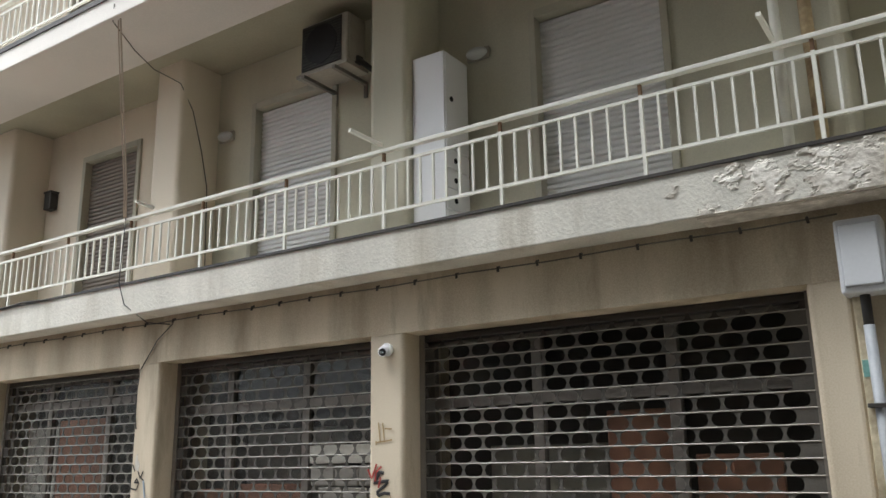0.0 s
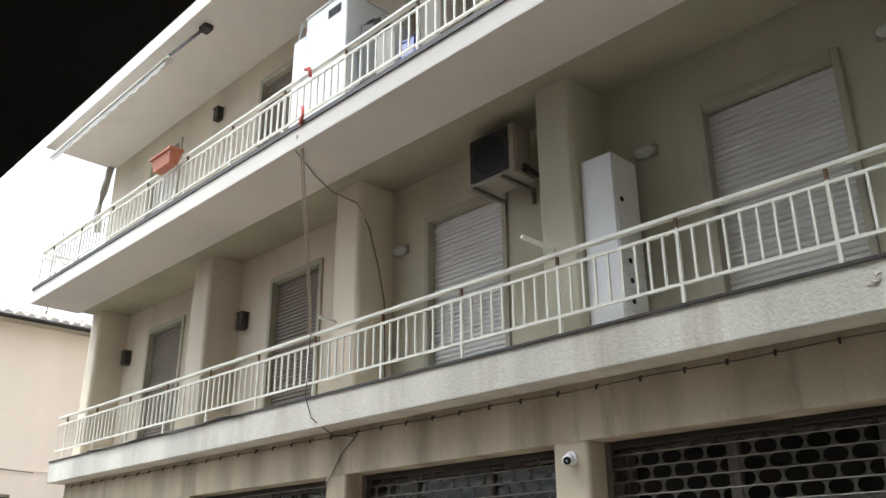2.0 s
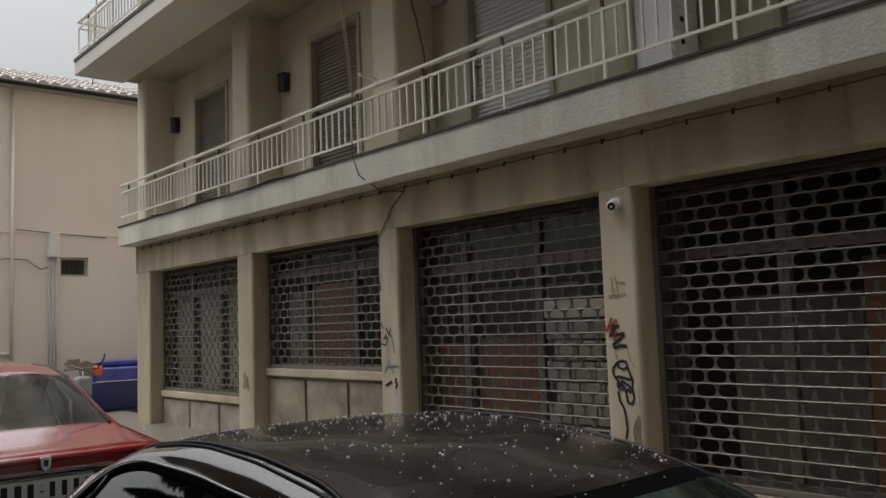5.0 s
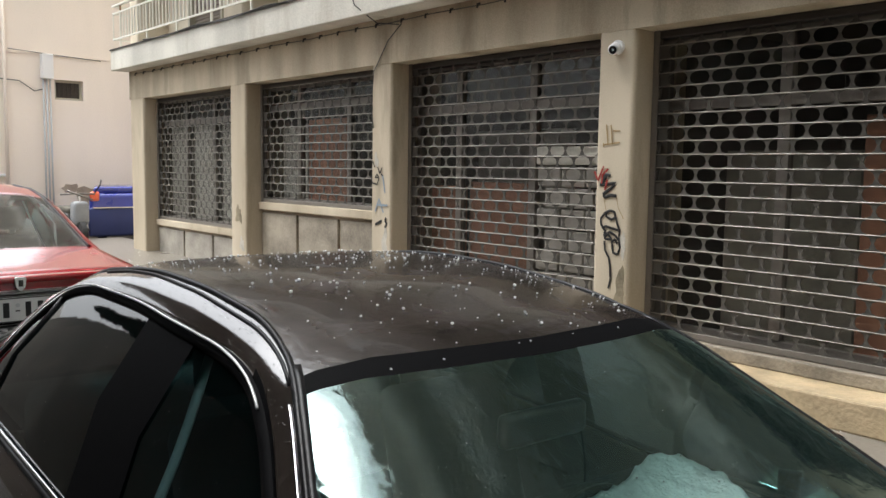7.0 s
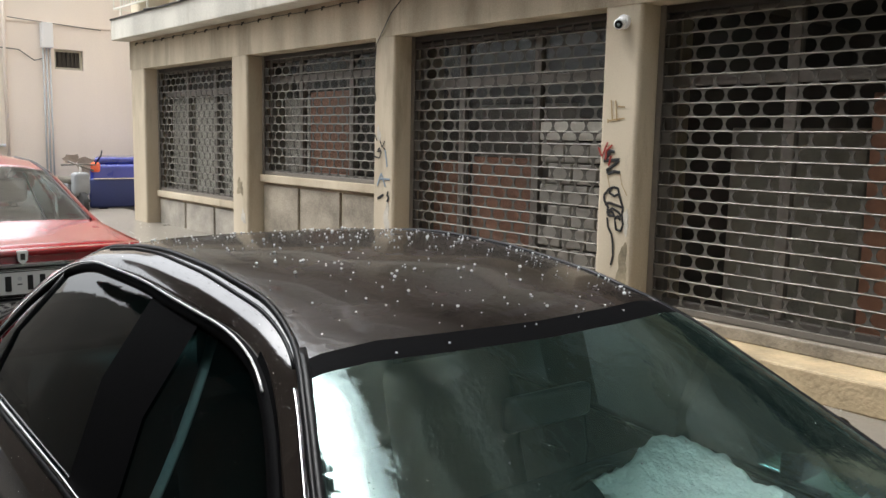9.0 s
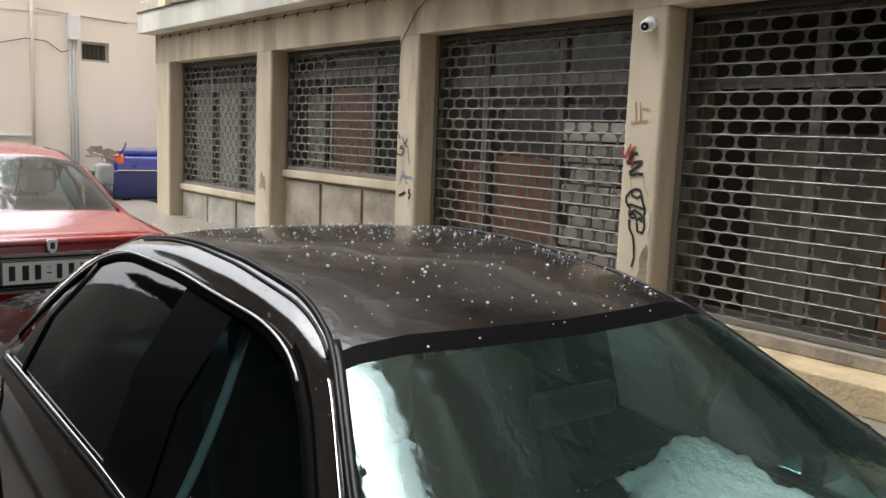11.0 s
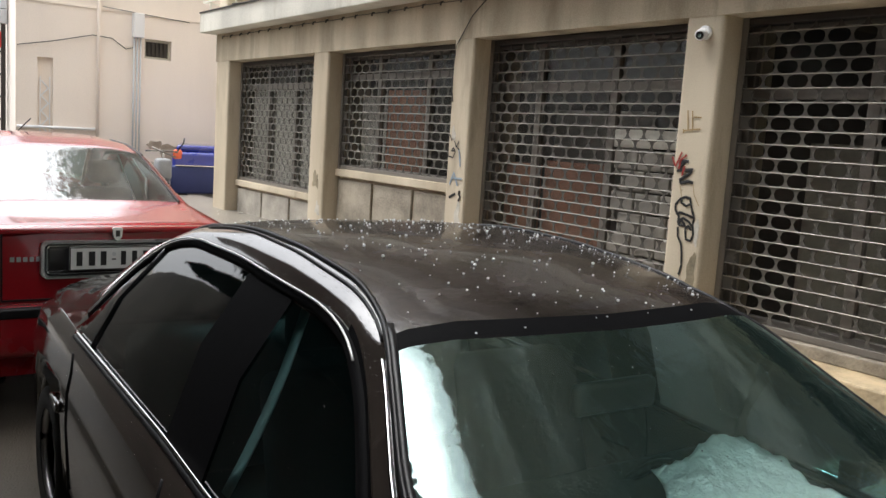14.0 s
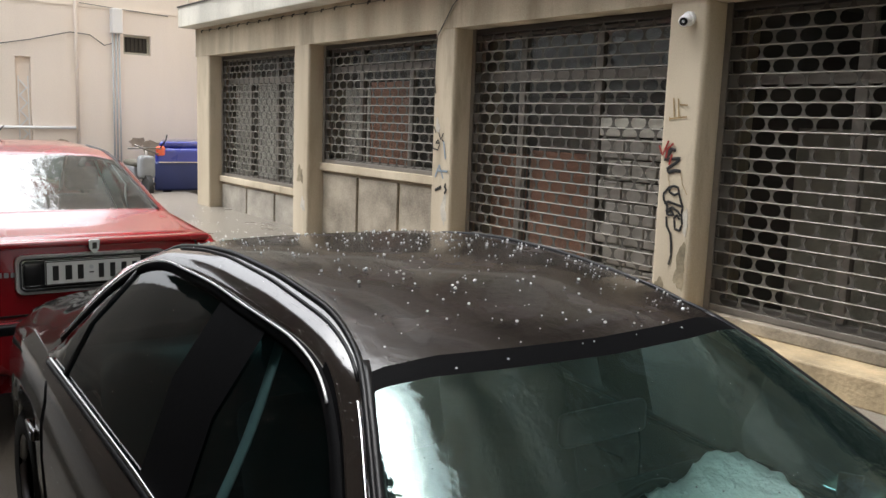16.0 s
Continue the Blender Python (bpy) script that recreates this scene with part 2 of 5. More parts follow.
# ---- building helpers ----
def thing(name, at, label, category, group="", kind=""):
    ob = new(name)
    ob.empty_display_size = 0.1
    ob.location = at
    tagged(ob, label, category, group, kind)
    bpy.context.view_layer.update()
    return ob


def origin(ob):
    """Where a thing or part stands, by its own and its parents' places."""
    at = Vector((0, 0, 0))
    while ob:
        at += ob.location
        ob = ob.parent
    return at


def part(name, bm, mat, parent=None, label="", smooth=False, at=None):
    """Links a bmesh, given in world metres, as one mesh object."""
    me = bpy.data.meshes.new(name)
    if at is None:
        at = origin(parent)
    bm.transform(Matrix.Translation(-Vector(at)))
    for f in bm.faces:
        f.smooth = smooth
    bm.to_mesh(me)
    bm.free()
    me.materials.append(mat)
    ob = new(name, me)
    if parent:
        ob.parent = parent
        ob.matrix_parent_inverse = Matrix.Identity(4)
        ob.location = Vector(at) - origin(parent)
    else:
        ob.location = at
    if label:
        ob["label"] = label
    return ob


def structure(name, bm, mat, label="", smooth=False):
    return tagged(part(name, bm, mat, None, label, smooth), label, name.split("_")[0], kind="structure")


def box(bm, x0, x1, y0, y1, z0, z1, bevel=0.0, seg=2):
    r = bmesh.ops.create_cube(bm, size=1.0, matrix=Matrix.LocRotScale(((x0 + x1) / 2, (y0 + y1) / 2, (z0 + z1) / 2), None, (abs(x1 - x0), abs(y1 - y0), abs(z1 - z0))))
    if bevel:
        edges = list({e for v in r["verts"] for e in v.link_edges})
        bmesh.ops.bevel(bm, geom=edges, offset=bevel, segments=seg, affect="EDGES", profile=0.5)
    return bm


def boxes(*dims, bevel=0.0):
    bm = bmesh.new()
    for d in dims:
        box(bm, *d, bevel=bevel)
    return bm


def tube(bm, pts, r, n=6, close=False):
    """A round bar along points."""
    pts = [Vector(p) for p in pts]
    rings = []
    for i, p in enumerate(pts):
        a, b = pts[max(0, i - 1)], pts[min(len(pts) - 1, i + 1)]
        d = (b - a).normalized()
        u = d.cross(Vector((0, 0, 1)))
        if u.length < 0.05:
            u = d.cross(Vector((1, 0, 0)))
        u.normalize()
        w = d.cross(u)
        rings.append([bm.verts.new(p + r * (math.cos(2 * math.pi * k / n) * u + math.sin(2 * math.pi * k / n) * w)) for k in range(n)])
    for a, b in zip(rings, rings[1:]):
        for k in range(n):
            bm.faces.new((a[k], a[(k + 1) % n], b[(k + 1) % n], b[k]))
    bm.faces.new(rings[0][::-1]); bm.faces.new(rings[-1])
    return bm


def ribbon(bm, pts, across, out):
    """A flat bar of the given width vector and thickness vector along points."""
    across, out = Vector(across), Vector(out)
    rings = [[bm.verts.new(Vector(p) + a * across * 0.5 + o * out) for a, o in ((-1, 0), (1, 0), (1, 1), (-1, 1))] for p in pts]
    for a, b in zip(rings, rings[1:]):
        for k in range(4):
            bm.faces.new((a[k], a[(k + 1) % 4], b[(k + 1) % 4], b[k]))
    bm.faces.new(rings[0][::-1]); bm.faces.new(rings[-1])
    return bm


def ball(bm, at, r, sub=1, squash=1.0):
    bmesh.ops.create_icosphere(bm, subdivisions=sub, radius=r, matrix=Matrix.Translation(at) @ Matrix.Diagonal((1, 1, squash, 1)))
    return bm


def disc(bm, at, r, depth, axis="y", n=24, r2=None):
    turn = {"x": Euler((0, radians(90), 0)), "y": Euler((radians(90), 0, 0)), "z": Euler((0, 0, 0))}[axis]
    bmesh.ops.create_cone(bm, cap_ends=True, segments=n, radius1=r, radius2=r if r2 is None else r2, depth=depth, matrix=Matrix.LocRotScale(at, turn, None))
    return bm


# ---- ground ----
LEFT, RIGHT = -14.95, 2.5
def rise(x):
    """The street climbs gently past the parked cars."""
    return 0.010 * min(18.0, max(0.0, -2.0 - x))


def sloped(bm):
    for v in bm.verts:
        v.co.z += rise(v.co.x)
    return bm


bm = bmesh.new()
gx = [-300, -60, -20, -17, -14, -11, -8, -5, -2, 1, 6, 30, 300]
gy = [-300, -60, -10, -1, 0, 1, 2, 3, 6, 10, 60, 300]
gv = [[bm.verts.new((x, y, -0.12)) for y in gy] for x in gx]
for p, q in zip(gv, gv[1:]):
    for j in range(len(gy) - 1):
        bm.faces.new((p[j], q[j], q[j + 1], p[j + 1]))
sloped(bm)
structure("ground", bm, ASPHALT, "wet dark asphalt street surface")
structure("pavement", sloped(boxes((-17.0, -2.0, 3.0, 5.95, -0.3, 0.09), (-2.0, 14, 3.0, 5.95, -0.3, 0.09))), PAVING, "wet pale concrete pavement along the shops")
structure("kerb", sloped(boxes((-17.0, -2.0, 2.86, 2.996, -0.3, 0.095), (-2.0, 14, 2.86, 2.996, -0.3, 0.095))), CONCRETE, "worn concrete kerb")
structure("pavement_near", box(bmesh.new(), -14.0, 12, -1.5, 0.22, -0.2, 0.09, 0.02), ASPHALT, "concrete pavement under the camera side")

# ---- the building across the street: ground floor ----
PILLARS = ((-14.93, -14.35), (-11.18, -10.73), (-7.82, -7.46), (-4.70, -4.34), (-1.19, -0.93))
for i, (a, b) in enumerate(PILLARS):
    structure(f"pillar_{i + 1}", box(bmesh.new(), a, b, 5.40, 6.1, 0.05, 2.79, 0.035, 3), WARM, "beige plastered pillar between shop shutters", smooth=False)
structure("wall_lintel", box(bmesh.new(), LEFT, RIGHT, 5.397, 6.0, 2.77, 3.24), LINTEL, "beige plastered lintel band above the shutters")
structure("wall_side_low", box(bmesh.new(), LEFT + 0.004, LEFT + 0.3, 5.7, 12, 0, 3.24), PLASTER, "beige plastered side wall")
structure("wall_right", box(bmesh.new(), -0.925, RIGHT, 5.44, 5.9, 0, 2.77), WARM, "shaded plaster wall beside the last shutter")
# The unlit room's darkness is put into its colour.
structure("shop_back", boxes((LEFT + 0.3, RIGHT, 9.0, 9.2, 0, 3.0), (LEFT + 0.3, RIGHT, 6.05, 9.0, 2.9, 3.0), (LEFT + 0.3, RIGHT, 6.05, 9.0, -0.04, 0.2)), SHOPDARK, "empty shop interior coloured near black for shade")
structure("shop_dividers", boxes(*[(a + 0.1, b - 0.05, 6.1, 9.0, 0.2, 2.9) for a, b in PILLARS[1:4]]), SHOPDARK, "dividing walls between the shops, coloured for shade")
# stone steps below the two nearer shutters
structure("step_1", box(bmesh.new(), -4.338, -1.194, 5.22, 5.96, 0.09, 0.30, 0.015), STONE, "yellowish stone step below the wide shutter")
structure("step_2", box(bmesh.new(), -7.456, -4.704, 5.38, 5.96, 0.09, 0.28, 0.015), STONE, "yellowish stone step below the shutter")
# low walls below the two far shutters
def low_wall(name, a, b, top, n, mat=CONCRETE):
    ob = structure(name, box(bmesh.new(), a, b, 5.66, 5.9, 0.09, top), WARM, "low panelled wall below the shop shutter")
    w = (b - a) / n
    for k in range(n):
        part("panel", box(bmesh.new(), a + k * w + 0.03, a + (k + 1) * w - 0.03, 5.62, 5.66, 0.14, top - 0.12, 0.01), mat, ob)
    part("sill", box(bmesh.new(), a, b, 5.58, 5.70, top - 0.08, top + 0.02, 0.008), WARM, ob)
low_wall("wall_low_1", -14.346, -11.184, 0.74, 3, LOWPANEL)
low_wall("wall_low_2", -10.726, -7.824, 1.17, 3, GRIMY)

# ---- perforated roller shutters ----
def slat_mesh(width, shift, ph=0.19, rh=0.105):
    """One row of the shutter: a strip with oval holes and a rod along its top."""
    bm = bmesh.new()
    n = int(width / ph) + 2
    x0 = -ph * (0.5 if shift else 0.0)
    hx, hz, k = 0.087, 0.0475, 4
    for i in range(n):
        c = x0 + (i + 0.5) * ph
        a, b = max(0, c - ph / 2), min(width, c + ph / 2)
        if b - a < 0.03:
            continue
        if a > c - ph / 2 + 0.001 or b < c + ph / 2 - 0.001:
            q = [bm.verts.new((x, 0, z)) for x, z in ((a, 0), (b, 0), (b, rh), (a, rh))]
            bm.faces.new(q)
            continue
        oval = []
        for sgn, st in ((1, -90), (-1, 90)):
            for j in range(k + 1):
                an = radians(st + 180 * j / k)
                oval.append((c + sgn * (hx - hz) + hz * math.cos(an), rh / 2 + hz * math.sin(an)))
        outer = [(c + 0.03, 0), (b, 0), (b, rh / 2), (b, rh), (c + 0.03, rh), (c - 0.03, rh), (a, rh), (a, rh / 2), (a, 0), (c - 0.03, 0)]
        vo = [bm.verts.new((x, 0, z)) for x, z in oval]
        vu = [bm.verts.new((x, 0, z)) for x, z in outer]
        for j in range(10):
            bm.faces.new((vu[j], vu[(j + 1) % 10], vo[(j + 1) % 10], vo[j]))
    r = bmesh.ops.extrude_face_region(bm, geom=bm.faces[:])
    bmesh.ops.translate(bm, verts=[v for v in r["geom"] if isinstance(v, bmesh.types.BMVert)], vec=(0, 0.006, 0))
    webs = set(bm.faces)
    tube(bm, [(0, -0.004, rh), (width, -0.004, rh)], 0.0048, 6)
    for f in bm.faces:
        f.material_index = 0 if f in webs else 1
    me = bpy.data.meshes.new("slat")
    bm.to_mesh(me); bm.free()
    me.materials.append(STEEL)
    me.materials.append(RODSTEEL)
    return me


def shutter(a, b, z0, z1, y=5.65):
    sh = thing("roller_shutter", ((a + b) / 2, y, z0), "closed galvanised roller shutter with rows of oval holes", "roller shutter", "shop shutters")
    w = b - a - 0.04
    even, odd = slat_mesh(w, False), slat_mesh(w, True)
    rows = int((z1 - z0 - 0.05) / 0.105)
    for i in range(rows):
        ob = new("slat", even if i % 2 else odd)
        ob.parent = sh
        ob.location = (a + 0.02 - (a + b) / 2, random.uniform(-0.004, 0.004), 0.05 + i * 0.105)
    part("bottom_bar", box(bmesh.new(), a + 0.01, b - 0.01, y - 0.02, y + 0.025, z0, z0 + 0.05, 0.005), ALU, sh)
    for x in (a, b - 0.05):
        part("guide_rail", boxes((x, x + 0.05, y - 0.03, y - 0.015, z0, z1), (x, x + 0.05, y + 0.02, y + 0.035, z0, z1), (x, x + 0.012, y - 0.015, y + 0.02, z0, z1)), ALU, sh)
    part("roller_box", box(bmesh.new(), a, b, y - 0.02, y + 0.14, z1 - 0.06, z1 - 0.002, 0.01), DARKMETAL, sh)


shutter(-14.345, -11.185, 0.76, 2.77)
shutter(-10.725, -7.825, 1.19, 2.77)
shutter(-7.455, -4.705, 0.28, 2.77)
shutter(-4.335, -1.195, 0.40, 2.77)
structure("sill_4", boxes((-4.335, -1.195, 5.56, 5.96, 0.302, 0.395), bevel=0.008), GRIMY, "worn threshold below the wide shutter")

# shop windows behind the shutters
def shopfront(a, b, z0, mullions, transom, skip=None):
    sf = thing("shop_window", ((a + b) / 2, 5.77, z0), "dusty aluminium shop window behind a shutter", "shop window", "shop windows")
    part("frame", boxes((a, b, 5.74, 5.80, z0, z0 + 0.08), (a, b, 5.74, 5.80, 2.68, 2.76), (a, a + 0.07, 5.74, 5.80, z0 + 0.08, 2.68), (b - 0.07, b, 5.74, 5.80, z0 + 0.08, 2.68), bevel=0.006), ALU, sf)
    for m in mullions:
        part("mullion", box(bmesh.new(), m - 0.045, m + 0.045, 5.735, 5.805, z0 + 0.08, 2.68, 0.006), ALU, sf)
    part("transom", box(bmesh.new(), a + 0.07, b - 0.07, 5.738, 5.802, transom - 0.04, transom + 0.04, 0.006), ALU, sf)
    xs = [a + 0.07, *mullions, b - 0.07]
    for k, (p, q) in enumerate(zip(xs, xs[1:])):
        if k == skip:
            part("pane", box(bmesh.new(), p + 0.04, q - 0.04, 5.767, 5.773, 1.90, 2.67), GLASSDARK, sf)
        else:
            part("pane", box(bmesh.new(), p + 0.04, q - 0.04, 5.767, 5.773, z0 + 0.09, 2.67), GLASSDARK, sf)


shopfront(-14.34, -11.19, 0.75, (-13.4, -12.4), 2.35)
shopfront(-10.72, -7.83, 1.18, (-9.9, -8.75), 2.45)
shopfront(-7.45, -4.71, 0.3, (-6.76, -5.73), 2.28, skip=2)
shopfront(-4.33, -1.2, 0.4, (-3.29, -2.2), 2.2)
def board(x0, x1, z0, z1, y, mat, name, label, cat="board"):
    return tagged(part(name, box(bmesh.new(), x0, x1, y, y + 0.04, z0, z1, 0.008), mat, None), label, cat)
RB = "reddish brown wooden panel standing behind the shop window"
GP = "grey paper covering the inside of the shop window"
OC = "olive grey cloth hanging inside the dark shop"
board(-9.84, -8.82, 0.2, 2.28, 5.84, WOODBROWN, "wooden_panel", RB)
board(-10.6, -9.95, 0.2, 2.2, 5.90, CAST, "paper_sheet", GP, "paper")
board(-6.70, -5.80, 0.2, 1.55, 5.84, WOODBROWN, "wooden_panel", RB)
board(-7.36, -6.82, 0.2, 1.50, 5.88, WOODBROWN, "wooden_panel", RB)
board(-2.78, -2.26, 0.2, 2.08, 5.86, WOODBROWN, "wooden_panel", "tall brown wooden panel behind the wide shop window")
board(-2.14, -1.55, 0.2, 1.75, 5.90, WOODBROWN, "wooden_panel", "brown wooden panel behind the wide shop window")
board(-14.25, -13.46, 0.2, 2.3, 5.84, CAST, "paper_sheet", GP, "paper")
board(-13.34, -12.46, 0.2, 2.3, 5.84, CAST, "paper_sheet", GP, "paper")
board(-12.34, -11.28, 0.2, 2.3, 5.84, CAST, "paper_sheet", GP, "paper")
board(-3.90, -2.86, 0.2, 1.85, 6.02, DUSK, "cloth_sheet", OC, "cloth")
board(-7.3, -5.9, 0.2, 2.1, 6.5, DUSK, "cloth_sheet", OC, "cloth")
# a pane of the third shopfront walled up with pale blocks
stack = thing("block_stack", (-5.25, 5.76, 0.38), "pale building blocks stacked in the pane beside the pillar", "block stack")
for r in range(7):
    for c in range(3):
        x = -5.66 + c * 0.29 + (0.10 if r % 2 else 0)
        z = 0.385 + r * 0.191
        part("block", box(bmesh.new(), x, min(x + 0.275, -4.79), 5.735 + random.uniform(-0.006, 0.006), 5.80, z, z + 0.18, 0.012), BLOCKGREY, stack)
part("cover_board", box(bmesh.new(), -5.67, -4.79, 5.73, 5.80, 1.727, 1.89, 0.01), CONCRETE, stack)

# ---- first floor ----
def balcony_slab(name, y0, z0, z1, label, mat=CONCRETE, back=5.44):
    ob = structure(name, box(bmesh.new(), LEFT - 0.08, RIGHT, y0, back, z0, z1, 0.012), mat, label)
    return ob
balcony_slab("balcony_slab_1", 5.12, 3.24, 3.585, "cream painted concrete balcony slab with worn edge")
structure("floor_1", box(bmesh.new(), LEFT, RIGHT, 5.44, 9.0, 3.242, 3.58), CONCRETE, "balcony floor slab")
balcony_slab("balcony_slab_2", 4.38, 6.16, 6.43, "pale painted concrete balcony slab", SOFFIT, 5.22)
structure("floor_2", box(bmesh.new(), LEFT, RIGHT, 5.22, 9.0, 6.17, 6.428), OLIVESHADE, "floor slab over the loggias")
balcony_slab("balcony_slab_3", 4.16, 9.08, 9.40, "pale painted concrete balcony slab", SOFFIT)
structure("floor_3", box(bmesh.new(), LEFT, RIGHT, 5.44, 9.0, 9.09, 9.398), SOFFIT, "floor slab over the upper flats")
structure("slab_drip_1", box(bmesh.new(), LEFT - 0.082, RIGHT, 5.105, 5.13, 3.568, 3.592), DARKMETAL, "dark drip edge of the balcony")
structure("slab_drip_2", box(bmesh.new(), LEFT - 0.082, RIGHT, 4.365, 4.39, 6.395, 6.45), DARKMETAL, "dark drip edge of the balcony")

WB = 5.95
WINDOWS_1 = ((-13.66, -12.52, 5.66, SHUTTERGREY), (-9.96, -8.85, 5.64, SHUTTERGREY), (-6.78, -5.63, 5.58, SHUTTERWHITE), (-3.28, -2.12, 5.56, SHUTTERWHITE))


def wall_with_openings(name, x0, x1, y0, y1, z0, z1, openings, mat, label):
    """A wall along x with openings (a, b, bottom, top) left free: a pier between two openings, a lintel over each."""
    wall = tagged(new(name), label, "wall", kind="structure")
    wall.location = ((x0 + x1) / 2, (y0 + y1) / 2, z0)
    bpy.context.view_layer.update()
    x = x0
    for a, b, lo, hi in sorted(openings):
        part("pier", box(bmesh.new(), x, a, y0, y1, z0, z1), mat, wall)
        part("lintel", box(bmesh.new(), a, b, y0, y1, hi, z1), mat, wall)
        x = b
    part("pier", box(bmesh.new(), x, x1, y0, y1, z0, z1), mat, wall)
    return wall


wall_with_openings("wall_first_left", LEFT, -7.55, WB, WB + 0.22, 3.58, 6.172, [(a, b, 3.58, top) for a, b, top, m in WINDOWS_1[:2]], PLASTER, "stained beige loggia wall")
wall_with_openings("wall_first_right", -7.548, RIGHT, WB, WB + 0.22, 3.58, 6.172, [(a, b, 3.58, top) for a, b, top, m in WINDOWS_1[2:]], OLIVE, "olive toned loggia wall")
wall_with_openings("wall_second", LEFT, RIGHT, 5.45, 5.7, 6.428, 9.09, [(-9.84, -8.98, 6.43, 8.62), (-13.3, -12.3, 6.43, 8.62), (-6.6, -5.5, 6.43, 8.62), (-3.2, -2.1, 6.43, 8.62)], PLASTER, "beige plastered wall of the second floor")
structure("wall_third", box(bmesh.new(), LEFT, RIGHT, 5.45, 5.7, 9.398, 12.2), PLASTER, "beige plastered wall of the third floor")
# Unseen upper storey, added to narrow the sky strip and its windscreen reflection.
structure("wall_fourth", box(bmesh.new(), LEFT, RIGHT, 5.45, 5.7, 12.45, 15.2), PLASTER, "unseen beige upper wall, added to narrow the sky")
structure("roof_slab", box(bmesh.new(), LEFT - 0.08, RIGHT, 4.2, 9.0, 15.2, 15.45, 0.01), SOFFIT, "unseen pale slab, added to narrow the sky")
structure("balcony_slab_4", box(bmesh.new(), LEFT - 0.08, RIGHT, 4.16, 9.0, 12.2, 12.45, 0.01), SOFFIT, "unseen pale slab, added to narrow the sky")
structure("wall_side_high", box(bmesh.new(), LEFT + 0.002, LEFT + 0.25, 5.71, 12, 3.24, 12.2), PLASTER, "beige plastered gable wall")
structure("wall_first_back", box(bmesh.new(), LEFT + 0.3, RIGHT, 8.8, 9.0, 3.58, 12.2), SHOPDARK, "plain inner wall behind the flats")
structure("wall_end_right", box(bmesh.new(), RIGHT, RIGHT + 0.25, 5.45, 12, -0.05, 12.2), PLASTER, "plain end wall")
# Unseen wall, added to keep sky light off the facade's right end.
structure("wall_next", box(bmesh.new(), RIGHT + 0.26, 24, 5.6, 5.85, -0.05, 13.0), OLIVE, "unseen plain wall beyond the facade, blocks sky light")

for i, (a, b, m) in enumerate(((-14.95, -14.58, PLASTER), (-11.32, -10.82, PLASTER), (-7.88, -7.40, PLASTER), (-4.74, -4.31, OLIVE), (-1.22, -0.78, OLIVE))):
    bm = box(bmesh.new(), a, b, 5.42, WB + 0.02, 3.58, 6.168)
    es = [e for e in bm.edges if abs(e.verts[0].co.z - e.verts[1].co.z) > 1 and e.verts[0].co.y < 5.5]
    bmesh.ops.bevel(bm, geom=es, offset=0.06, segments=4, affect="EDGES", profile=0.5)
    structure(f"pilaster_{i + 1}", bm, m, "plastered pilaster between loggias")


def window_shutter(a, b, z0, z1, mat, y, idx):
    win = tagged(new(f"window_{idx}"), "balcony door with its roller blind closed", "window", kind="structure")
    win.location = ((a + b) / 2, y, z0)
    bpy.context.view_layer.update()
    bm = bmesh.new()
    box(bm, a - 0.05, a + 0.015, y - 0.03, y + 0.12, z0, z1 + 0.07, 0.008)
    box(bm, b - 0.015, b + 0.05, y - 0.03, y + 0.12, z0, z1 + 0.07, 0.008)
    box(bm, a + 0.015, b - 0.015, y - 0.03, y + 0.12, z1 - 0.01, z1 + 0.07, 0.008)
    part("window_frame", bm, FRAME, win)
    bm = bmesh.new()
    n = int((z1 - z0) / 0.052)
    prof = [(0, 0.0), (0.25, 0.014), (0.7, 0.014), (0.90, 0.0), (0.95, -0.012)]
    rows = []
    for i in range(n):
        for f, d in prof:
            z = z0 + (i + f) * (z1 - 0.012 - z0) / n
            rows.append([bm.verts.new((x, y + 0.085 - d, z)) for x in (a + 0.016, b - 0.016)])
    for p, q in zip(rows, rows[1:]):
        bm.faces.new((p[0], p[1], q[1], q[0]))
    part("roller_blind", bm, mat, win, "closed slatted roller blind")


for i, (a, b, top, m) in enumerate(WINDOWS_1):
    window_shutter(a, b, 3.585, top, m, WB, i + 1)
for i, (a, b) in enumerate(((-9.84, -8.98), (-13.3, -12.3), (-6.6, -5.5), (-3.2, -2.1))):
    window_shutter(a, b, 6.435, 8.62, SHUTTERGREY if i != 1 else SHUTTERWHITE, 5.45, i + 6)

